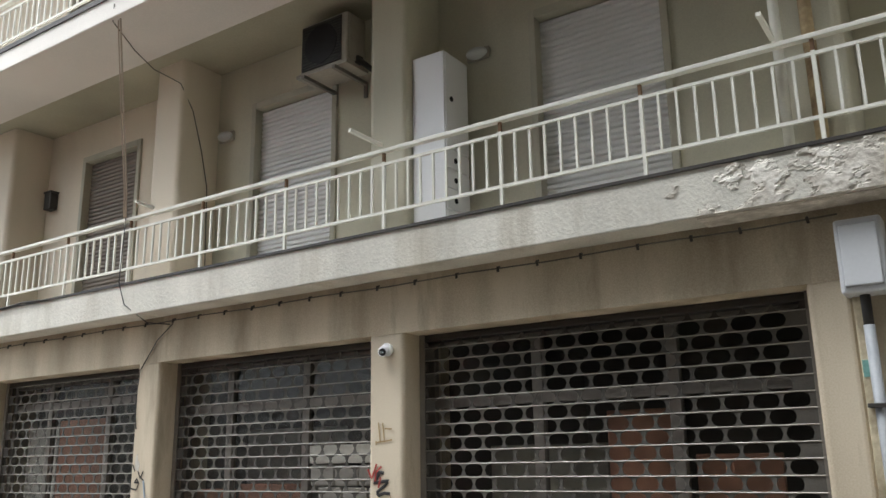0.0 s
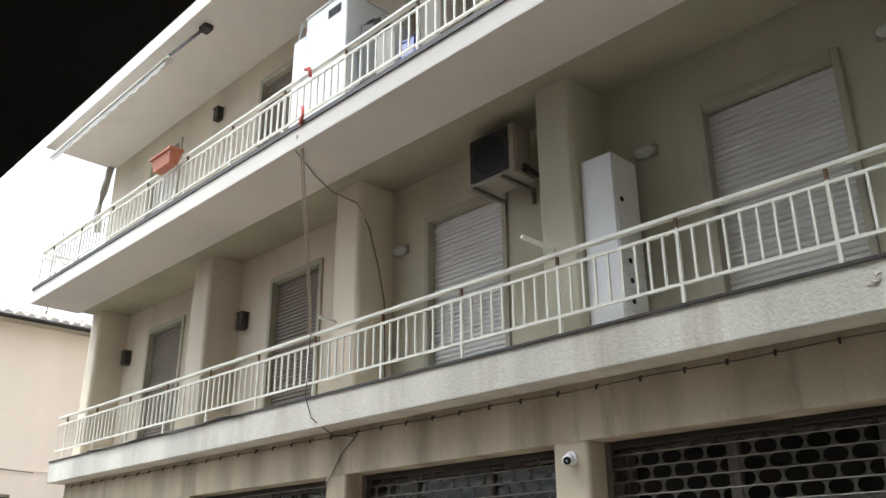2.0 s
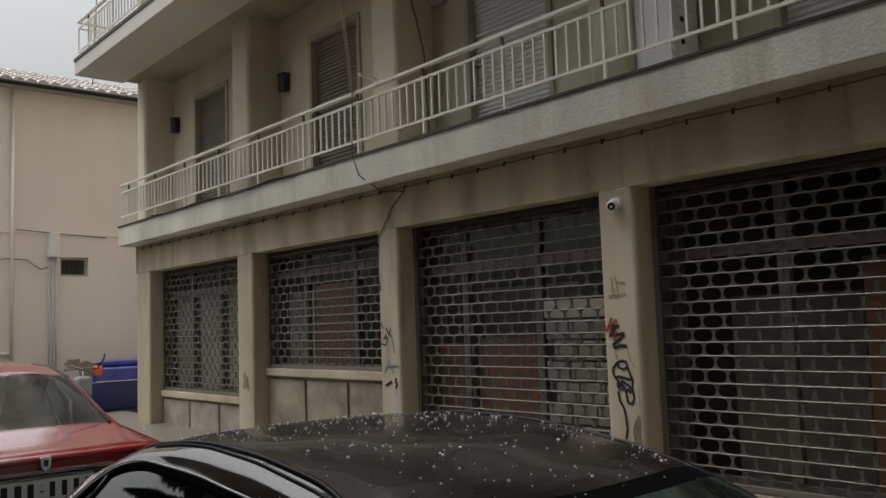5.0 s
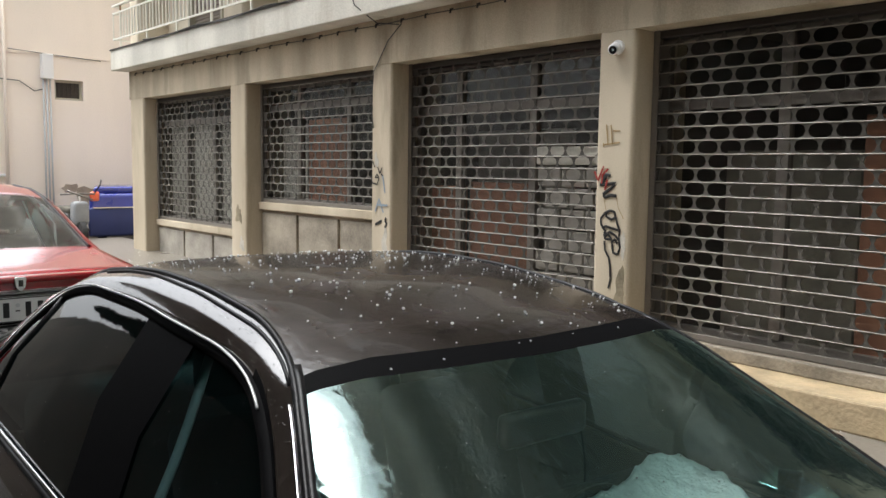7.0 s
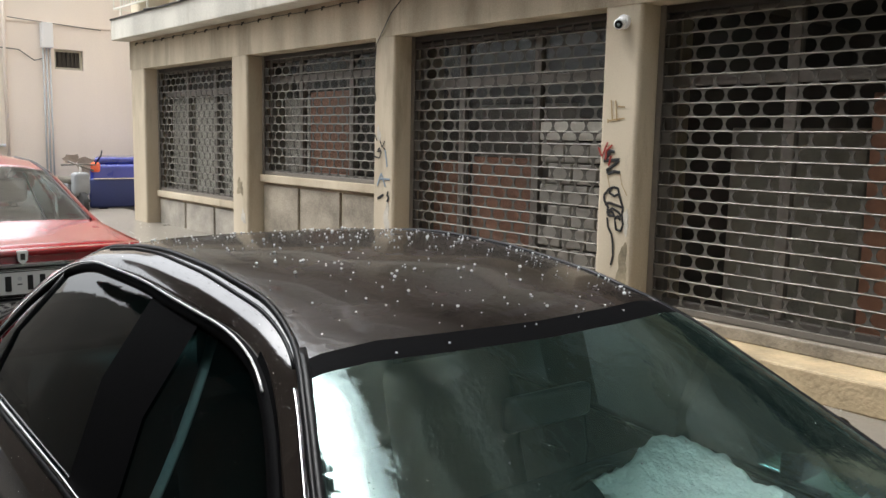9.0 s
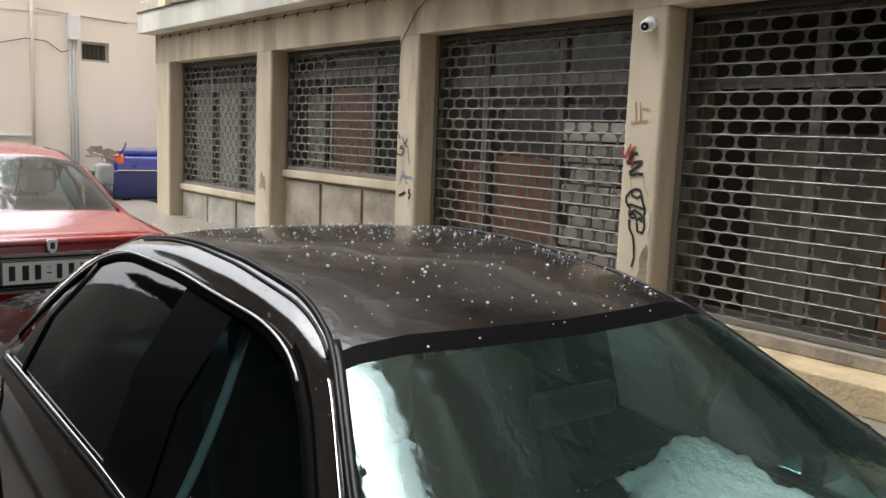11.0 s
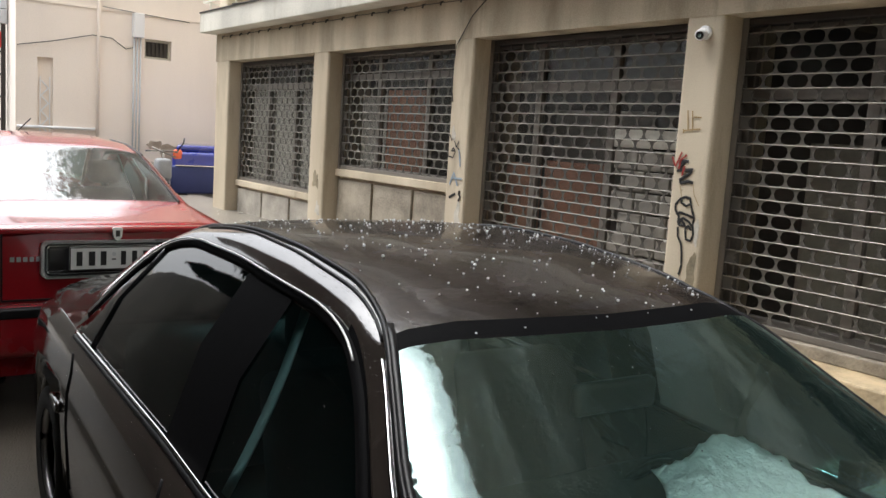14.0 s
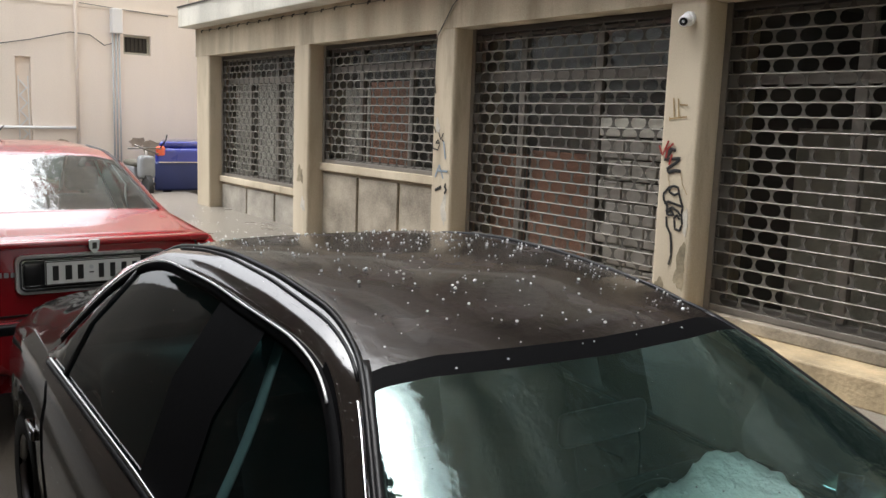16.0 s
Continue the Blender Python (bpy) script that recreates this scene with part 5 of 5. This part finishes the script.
            cpart("handle_chrome", box(bmesh.new(), dx + 0.045, dx + 0.08, side * (y + 0.020), side * (y + 0.026), z - 0.02, z + 0.01, 0.003), CHROME, h)
        for x in spec["wheels"]:
            wheel(car, x, side, spec)
            bm = bmesh.new()
            ring = [(x + spec["arch"] * math.cos(radians(a)), side * (sh.row(x + spec["arch"] * math.cos(radians(a)))[0][0] + 0.02), spec["hub"] + spec["arch"] * math.sin(radians(a))) for a in range(8, 173, 8)]
            cpart("arch_lip", tube(bm, ring, 0.012, 6), paint, car)
            bm = bmesh.new()
            bmesh.ops.create_cone(bm, cap_ends=True, segments=28, radius1=spec["arch"] * 0.99, radius2=spec["arch"] * 0.99, depth=0.05, matrix=Matrix.LocRotScale((x, side * (spec["half"] - 0.32), spec["hub"]), Euler((radians(90), 0, 0)), None))
            cpart("wheel_housing", bm, BLACK, car, smooth=False)
        mx = spec.get("mirror", sg1 - 0.12)
        y, z = sh.row(mx)[BELT]
        mir = cpart("wing_mirror", box(bmesh.new(), mx - 0.06, mx + 0.07, side * (y + 0.09), side * (y + 0.24), z + 0.05, z + 0.16, 0.035, 4), paint, car)
        cpart("mirror_glass", box(bmesh.new(), mx - 0.066, mx - 0.058, side * (y + 0.105), side * (y + 0.225), z + 0.065, z + 0.145, 0.004), CHROME, mir)
        cpart("mirror_arm", box(bmesh.new(), mx - 0.03, mx + 0.04, side * (y - 0.01), side * (y + 0.12), z + 0.0, z + 0.08, 0.01), BLACK, mir)
    for x in (X0, L):
        bm = bmesh.new()
        rw = sh.row(x)
        vs = [bm.verts.new((x, y, z)) for y, z in rw] + [bm.verts.new((x, -y, z)) for y, z in rw[-2::-1]]
        f = bm.faces.new(vs if x == L else vs[::-1])
        cpart("tail_panel" if x == X0 else "nose_panel", bm, paint, car, smooth=False)
    # cabin
    h = spec["half"]
    zb = sh.f["belt"](2.2)
    cpart("floor_tub", box(bmesh.new(), 0.5, fw1 + 0.3, -h + 0.12, h - 0.12, spec["sill"] + 0.0, spec["sill"] + 0.12), CABIN, car, smooth=False)
    cpart("dashboard", box(bmesh.new(), fw1 - 0.95, fw1 + 0.02, -h + 0.16, h - 0.16, zb - 0.35, zb - 0.02, 0.06, 3), CABIN, car)
    cpart("parcel_shelf", box(bmesh.new(), rw1 - 0.05, rw1 + 0.55, -h + 0.2, h - 0.2, zb - 0.08, zb - 0.02, 0.02), CABIN, car, smooth=False)
    for yy in (-0.36, 0.36):
        st = cpart("front_seat", box(bmesh.new(), bp1 - 0.05, bp1 + 0.5, yy - 0.24, yy + 0.24, spec["sill"] + 0.12, zb - 0.42, 0.06, 3), CABIN, car)
        bm = box(bmesh.new(), bp1 - 0.16, bp1 + 0.02, yy - 0.24, yy + 0.24, zb - 0.45, zb + 0.18, 0.06, 3)
        bmesh.ops.transform(bm, matrix=Matrix.Shear("XY", 4, (0, 0)), verts=bm.verts[:])
        for v in bm.verts:
            v.co.x -= 0.3 * (v.co.z - zb + 0.45)
        cpart("backrest", bm, CABIN, st)
        bm = box(bmesh.new(), bp1 - 0.42, bp1 - 0.30, yy - 0.12, yy + 0.12, zb + 0.22, zb + 0.40, 0.04, 3)
        cpart("headrest", bm, CABIN, st)
    cpart("rear_seat", box(bmesh.new(), rw1 + 0.5, rw1 + 0.72, -h + 0.2, h - 0.2, zb - 0.5, zb + 0.10, 0.07, 3), CABIN, car)
    bm = bmesh.new()
    wc = Vector((fw1 - 0.85, -0.36 if spec.get("rhd") else 0.36, zb - 0.16))
    tube(bm, [wc + Vector((0.06 * math.sin(a), 0.18 * math.cos(a), 0.17 * math.sin(a))) for a in [2 * math.pi * k / 24 for k in range(25)]], 0.016, 6)
    cpart("steering_wheel", bm, BLACK, car)
    x = fw0 + 0.22
    zt = sh.row(x)[MID][1]
    cpart("rear_view_mirror", box(bmesh.new(), x - 0.10, x - 0.06, -0.14, 0.14, zt - 0.125, zt - 0.04, 0.018, 4), BLACK, car)
    return car, sh


DARK = {
    "length": 4.5, "tail": -0.35, "quarter": 1.06, "edge": 0.985, "half": 0.965, "sill": 0.10, "hub": 0.19, "tyre": 0.31, "arch": 0.355, "wheels": (0.45, 3.35),
    "screen": (2.76, 3.55), "frit": 0.055, "rear_glass": (0.46, 1.42), "side_glass": (0.82, 3.28), "b_pillar": (2.04, 2.30), "trim": CHROME, "window_trim": BRIGHT, "handles": (0.74, 2.0), "handle_drop": 0.10, "mirror": 3.05, "bow": ((0, 0), (2.1, 0), (2.7, 0.10), (3.5, 0.10), (4.3, 0.0)), "rooflabel": "wet black roof strewn with hailstones",
    "marks": (0.46, 1.42, 2.76, 2.815, 3.55, 0.82, 3.28, 2.04, 2.30, -0.33, 4.48),
    "keys": {
        "plan": ((-0.35, 0.88), (-0.28, 0.94), (-0.05, 0.985), (0.3, 1.0), (3.7, 1.0), (4.1, 0.95), (4.45, 0.84), (4.5, 0.8)),
        "belt": ((-0.35, 0.71), (-0.3, 0.775), (0.0, 0.815), (0.4, 0.831), (1.0, 0.821), (2.06, 0.786), (2.5, 0.756), (3.3, 0.736), (4.0, 0.696), (4.5, 0.576)),
        "yb": ((-0.35, 0.85), (0.3, 0.89), (0.8, 0.90), (2.0, 0.875), (3.2, 0.86), (3.6, 0.855), (4.5, 0.78)),
        "win": ((0.79, 0.822), (0.85, 0.94), (0.92, 1.03), (1.02, 1.12), (1.16, 1.205), (1.3, 1.255), (1.5, 1.285), (1.94, 1.284), (2.24, 1.266), (2.5, 1.25), (2.64, 1.226), (2.8, 1.165), (2.9, 1.10), (3.06, 0.985), (3.28, 0.77)),
        "gut": ((-0.35, 0.75), (-0.3, 0.82), (0.0, 0.90), (0.3, 0.945), (0.5, 1.0), (0.88, 1.175), (1.33, 1.315), (1.63, 1.35), (1.83, 1.358), (2.16, 1.346), (2.56, 1.301), (2.72, 1.251), (2.83, 1.191), (3.1, 1.006), (3.55, 0.786), (4.1, 0.726), (4.5, 0.596)),
        "yg": ((-0.35, 0.74), (0.3, 0.71), (0.88, 0.64), (1.33, 0.585), (1.8, 0.56), (2.5, 0.565), (2.68, 0.585), (2.83, 0.635), (3.1, 0.755), (3.3, 0.81), (3.55, 0.845), (4.5, 0.70)),
        "top": ((-0.35, 0.81), (-0.3, 0.88), (0.0, 0.94), (0.3, 0.985), (0.5, 1.03), (0.92, 1.215), (1.37, 1.355), (1.7, 1.378), (2.1, 1.391), (2.4, 1.376), (2.72, 1.306), (2.83, 1.246), (3.55, 0.841), (4.0, 0.816), (4.4, 0.726), (4.5, 0.616)),
    },
    "soft": 0.035, "smooth": {"win": 0.085, "gut": 0.06, "top": 0.07, "belt": 0.15, "yg": 0.06},
}
DARK_AT = pose(-4.492, 1.603, 0.0, 0, 0, -2.25)
dark_car, dark_shape = build_car("saloon_car", "black four-door saloon car, wet and strewn with hail", DARK, CARPAINT, WETROOF, DARK_AT)

# White sheet under the glass, added as the sky's reflection in the windscreen.
glare_on_dash = thing("glare_sheet", (-1.3, 1.85, 0.83), "crumpled white sheet standing in for sky glare on the windscreen", "cover")
bm = bmesh.new()
def fold(i, j):
    a, b = i / 48, j / 40
    x, y = -1.64 + 0.68 * a + 0.03 * math.sin(b * 7), 1.72 - 0.52 * a + (0.48 + 0.28 * a) * b + 0.02 * math.sin(a * 14)
    lump = noise.fractal(Vector((x * 18, y * 18, 0.3)), 0.9, 2.0, 5) * 0.018
    return x, y, 0.80 + 0.06 * (1 - a) * (1 - a) * min(1.0, 4 * b * (1 - b) + 0.3) + lump
gv = [[bm.verts.new(fold(i, j)) for j in range(41)] for i in range(49)]
for i in range(48):
    for j in range(40):
        bm.faces.new((gv[i][j], gv[i + 1][j], gv[i + 1][j + 1], gv[i][j + 1]))
bmesh.ops.solidify(bm, geom=bm.faces[:], thickness=0.006)
part("cloth", bm, material("glare_white", (0.97, 0.985, 0.985), 0.3, metal=0.3, vary=0.02, grain=60, bump=0.8, spec=0.9), glare_on_dash, smooth=True)

RED = {
    "length": 4.45, "half": 0.85, "sill": 0.18, "hub": 0.25, "tyre": 0.31, "arch": 0.35, "wheels": (0.85, 3.45),
    "screen": (2.85, 3.7), "frit": 0.06, "rear_glass": (0.70, 1.30), "side_glass": (1.0, 3.4), "b_pillar": (2.0, 2.1), "trim": BLACK, "window_trim": BLACK, "rear_pane": HAZEGLASS, "rooflabel": "wet red roof",
    "marks": (0.70, 1.30, 2.85, 2.91, 3.7, 1.0, 3.4, 2.0, 2.1, 0.02, 0.04),
    "keys": {
        "plan": ((0, 0.94), (0.05, 0.965), (0.2, 0.99), (0.5, 1.0), (3.7, 1.0), (4.2, 0.93), (4.45, 0.84)),
        "belt": ((0, 0.93), (0.1, 0.96), (0.6, 0.985), (3.4, 0.94), (4.1, 0.9), (4.45, 0.75)),
        "yb": ((0, 0.80), (0.6, 0.79), (3.4, 0.79), (4.45, 0.72)),
        "win": ((0.98, 0.99), (1.1, 1.15), (1.3, 1.31), (1.6, 1.40), (2.1, 1.42), (2.6, 1.39), (2.9, 1.30), (3.42, 0.95)),
        "gut": ((0, 0.97), (0.06, 1.03), (0.5, 1.085), (0.70, 1.12), (1.3, 1.42), (1.6, 1.475), (2.1, 1.49), (2.6, 1.46), (2.9, 1.38), (3.7, 1.0), (4.45, 0.78)),
        "yg": ((0, 0.74), (0.5, 0.69), (0.7, 0.655), (1.3, 0.53), (1.7, 0.52), (2.6, 0.54), (2.9, 0.56), (3.7, 0.68), (4.45, 0.62)),
        "top": ((0, 0.995), (0.05, 1.055), (0.4, 1.095), (0.70, 1.135), (1.3, 1.47), (1.6, 1.525), (2.1, 1.545), (2.6, 1.52), (2.9, 1.44), (3.7, 1.07), (4.2, 0.98), (4.45, 0.80)),
    },
    "soft": 0.03,
}
RX, RY = -5.43, 1.26
red_car, red_shape = build_car("saloon_car", "red four-door saloon car parked behind the black one", RED, REDPAINT, REDPAINT, pose(RX, RY, 0.0, 0, 0, 180))
# rear fittings of the red car; x runs forward from the tail, y is mirrored by the turn
def red(name, bm, mat, label="", parent=None, smooth=False):
    return cpart(name, bm, mat, parent or red_car, label, smooth)
red("bumper", box(bmesh.new(), -0.10, 0.30, -0.83, 0.83, 0.30, 0.60, 0.05, 4), REDPAINT, smooth=True)
red("bumper_strip", box(bmesh.new(), -0.112, 0.2, -0.835, 0.835, 0.535, 0.595, 0.015, 3), BLACK, "black rubber strip on the bumper")
red("boot_edge", box(bmesh.new(), -0.035, 0.12, -0.70, 0.70, 1.005, 1.045, 0.015, 3), REDPAINT, smooth=True)
red("boot_gap", boxes((-0.012, 0.01, -0.62, 0.62, 0.615, 0.625), (-0.012, 0.01, -0.625, -0.615, 0.62, 1.0), (-0.012, 0.01, 0.615, 0.625, 0.62, 1.0)), BLACK)
for side in (1, -1):
    l = red("tail_lamp", box(bmesh.new(), -0.022, 0.15, side * 0.63, side * 0.80, 0.66, 0.93, 0.02, 3), LAMPRED, "red ribbed tail lamp")
    red("reverse_lens", box(bmesh.new(), -0.028, 0.0, side * 0.64, side * 0.79, 0.70, 0.77, 0.008), PLATE, parent=l)
pr = red("plate_surround", box(bmesh.new(), -0.03, 0.0, -0.42, 0.42, 0.745, 0.965, 0.04, 4), BRIGHT, "chrome surround of the number plate")
red("plate_recess", box(bmesh.new(), -0.034, -0.02, -0.40, 0.40, 0.762, 0.948, 0.03, 3), BLACK, parent=pr)
for side in (1, -1):
    red("plate_lamp", box(bmesh.new(), -0.037, -0.03, side * 0.29, side * 0.385, 0.79, 0.92, 0.012, 3), LENS, parent=pr)
pt = red("number_plate", box(bmesh.new(), -0.046, -0.03, -0.27, 0.27, 0.79, 0.93, 0.006), PLATE, "white number plate with dark bars")
for a, w in ((0.215, 0.05), (0.145, 0.055), (0.08, 0.05), (-0.035, 0.045), (-0.10, 0.045), (-0.165, 0.045), (-0.228, 0.045)):
    red("bar", boxes((-0.050, -0.044, a - w * 0.32, a + w * 0.32, 0.818, 0.902)), INKBLACK, parent=pt)
red("seal_dot", disc(bmesh.new(), (-0.047, 0.02, 0.885), 0.012, 0.005, "x", 12), GREYBOX, parent=pt)
red("dash", boxes((-0.049, -0.045, 0.008, 0.032, 0.85, 0.857)), INKBLACK, parent=pt)
for name, d in (("plate_rim", (-0.268, 0.268, 0.792, 0.797)), ("plate_rim", (-0.268, 0.268, 0.923, 0.928)), ("plate_rim", (0.263, 0.268, 0.797, 0.923)), ("plate_rim", (-0.268, -0.263, 0.797, 0.923))):
    red(name, boxes((-0.048, -0.044, *d)), INKBLACK, parent=pt)
bm = bmesh.new()
prof = [(-0.030, 0.04), (-0.024, 0.047), (0.024, 0.047), (0.030, 0.04), (0.024, -0.016), (0.0, -0.045), (-0.024, -0.016)]
A = [bm.verts.new((-0.048, y, 1.0 + z * 0.9)) for y, z in prof]; B = [bm.verts.new((-0.02, y, 1.0 + z * 0.9)) for y, z in prof]
bm.faces.new(A)
for k in range(len(prof)):
    bm.faces.new((A[k], A[(k + 1) % 7], B[(k + 1) % 7], B[k]))
em = red("badge", bm, BRIGHT, "small plain metal shield badge")
red("badge_field", boxes((-0.052, -0.047, -0.012, 0.012, 0.99, 1.026)), DARKMETAL, parent=em)
for k in range(5):
    y = 0.555 - k * 0.034
    red("badge_bar", boxes((-0.014, -0.004, y, y + 0.022, 0.846, 0.872)), ALLOY, "small dull metal badge bar")
red("boot_lock", disc(bmesh.new(), (-0.01, -0.5, 0.8), 0.012, 0.02, "x", 12), CHROME)
red("shelf_paper", box(bmesh.new(), 0.82, 1.02, -0.16, 0.06, 0.962, 1.07, 0.03), WHITE, "white crumpled paper on the rear shelf")
red("aerial", tube(bmesh.new(), [(2.6, 0.15, 1.5), (2.45, 0.05, 1.64)], 0.005, 5), BLACK)

# hailstones lying on the black roof and bonnet edge
random.seed(11)
bm = bmesh.new()
for i in range(420):
    X = random.uniform(1.25, 2.8)
    u = random.uniform(-0.97, 0.97)
    rw = dark_shape.row(X)
    yg, zg, zc = rw[GUT][0], rw[GUT][1], rw[MID][1]
    z = zg + (zc - zg) * (1 - abs(u) ** 4)
    r = random.choice((0.0018, 0.0022, 0.003, 0.003, 0.004, 0.005)) * random.uniform(0.8, 1.15)
    ball(bm, DARK_AT @ Vector((X + float(np.interp(X, (2.1, 2.7), (0, 0.10))) * (1 - u * u), u * yg, z + r * 0.5)), r, 1, 0.85)
tagged(part("hailstones", bm, HAIL, None, smooth=True), "white hailstones scattered over the black car roof", "hail", kind="stuff")
# water beads on the screen, the cant rail and the side windows
bm = bmesh.new()
def bead(X, j, u, side, r):
    rw = dark_shape.row(X)
    y, z = rw[j][0] + (rw[j + 1][0] - rw[j][0]) * u, rw[j][1] + (rw[j + 1][1] - rw[j][1]) * u
    b = dark_shape.bow(X, j) + (dark_shape.bow(X, j + 1) - dark_shape.bow(X, j)) * u
    ball(bm, DARK_AT @ Vector((X + b, side * y, z + r * 0.15)), r, 1, 0.7)
for i in range(420):
    bead(random.uniform(2.86, 3.5), random.randint(11, 14), random.random(), random.choice((-1, -1, 1)), random.uniform(0.0009, 0.0024))
for i in range(500):
    bead(random.uniform(1.2, 2.9), random.choice((8, 9, 10)), random.random(), -1, random.uniform(0.0008, 0.002))
for i in range(160):
    bead(random.uniform(1.2, 3.0), random.choice((6, 7)), random.random(), -1, random.uniform(0.0007, 0.0016))
for i in range(900):
    bead(random.uniform(-0.2, 2.6), random.choice((1, 2, 3, 4, 5)), random.random(), -1, random.uniform(0.0008, 0.0018))
tagged(part("water_beads", bm, BEAD, None, smooth=True), "small water beads over the black car", "water drops", kind="stuff")
bm = bmesh.new()
for i in range(500):
    x, y = random.uniform(-15, 2), random.uniform(2.3, 5.3)
    zz = (-0.12 if y < 2.86 else 0.09) + rise(x)
    r = random.uniform(0.004, 0.009)
    ball(bm, (x, y, zz + r * 0.7), r, 1)
tagged(part("hailstones", bm, HAIL, None, smooth=True), "white hailstones lying on the wet pavement", "hail", kind="stuff")

# ---- blue car tail and scooter by the side lane ----
bc = thing("hatchback_car", (-17.6, 6.3, 0.1), "blue car parked in the side lane, only its corner showing", "car", "parked cars")
def lane(bm):
    for v in bm.verts:
        v.co.y += (-17.6 - v.co.x) * 0.36
    return bm
part("body", lane(box(bmesh.new(), -19.6, -17.6, 5.52, 7.05, 0.50, 1.08, 0.09, 4)), BLUEPAINT, bc, smooth=True)
part("boot", lane(box(bmesh.new(), -19.4, -17.68, 5.60, 6.95, 1.06, 1.22, 0.07, 4)), BLUEPAINT, bc, smooth=True)
part("bumper", lane(box(bmesh.new(), -17.8, -17.52, 5.50, 7.07, 0.22, 0.80, 0.05, 3)), material("dull_blue_bumper", (0.03, 0.045, 0.16), 0.5), bc, smooth=True)
part("lamp", lane(box(bmesh.new(), -17.72, -17.575, 5.535, 5.73, 0.92, 1.12, 0.05, 4)), LAMPORANGE, bc, "orange corner lamp", smooth=True)
part("bumper_trim", lane(box(bmesh.new(), -17.6, -17.5, 5.6, 7.0, 0.79, 0.81)), CHROME, bc)
for y in (5.75, 6.95):
    part("tyre", lane(disc(bmesh.new(), (-18.2, y, 0.36), 0.28, 0.18, "y", 24)), TYRE, bc)
sc = thing("scooter", (-17.3, 5.25, 0.1), "dark scooter parked beside the blue car", "scooter")
part("front_wheel", disc(bmesh.new(), (-17.0, 5.18, 0.33), 0.24, 0.10, "y", 24), TYRE, sc)
part("rear_wheel", disc(bmesh.new(), (-18.2, 5.24, 0.33), 0.24, 0.12, "y", 24), TYRE, sc)
part("fairing", box(bmesh.new(), -17.3, -17.0, 5.05, 5.35, 0.5, 0.95, 0.08, 4), PIPEGREY, sc, smooth=True)
part("seat", box(bmesh.new(), -18.3, -17.5, 5.08, 5.40, 0.70, 0.82, 0.05, 4), CABLEGREY, sc, smooth=True)
part("tail", box(bmesh.new(), -18.4, -17.6, 5.08, 5.40, 0.45, 0.72, 0.06, 4), PIPEGREY, sc, smooth=True)
part("footboard", box(bmesh.new(), -17.6, -17.2, 5.08, 5.40, 0.36, 0.42, 0.02), DARKMETAL, sc)
part("handlebar", tube(bmesh.new(), [(-17.25, 4.88, 1.08), (-17.15, 5.2, 1.10), (-17.25, 5.52, 1.08)], 0.016, 8), ALU, sc, smooth=True)
part("fork", tube(bmesh.new(), [(-17.15, 5.2, 1.08), (-17.0, 5.2, 0.33)], 0.03, 8), ALU, sc, smooth=True)
part("mirror_stalk", tube(bmesh.new(), [(-17.2, 5.5, 1.1), (-17.22, 5.62, 1.26), (-17.22, 5.64, 1.36)], 0.014, 6), BLACK, sc, smooth=True)
part("screen_rail", tube(bmesh.new(), [(-17.05, 4.95, 1.16), (-17.0, 5.4, 0.98)], 0.02, 6), ALU, sc, smooth=True)
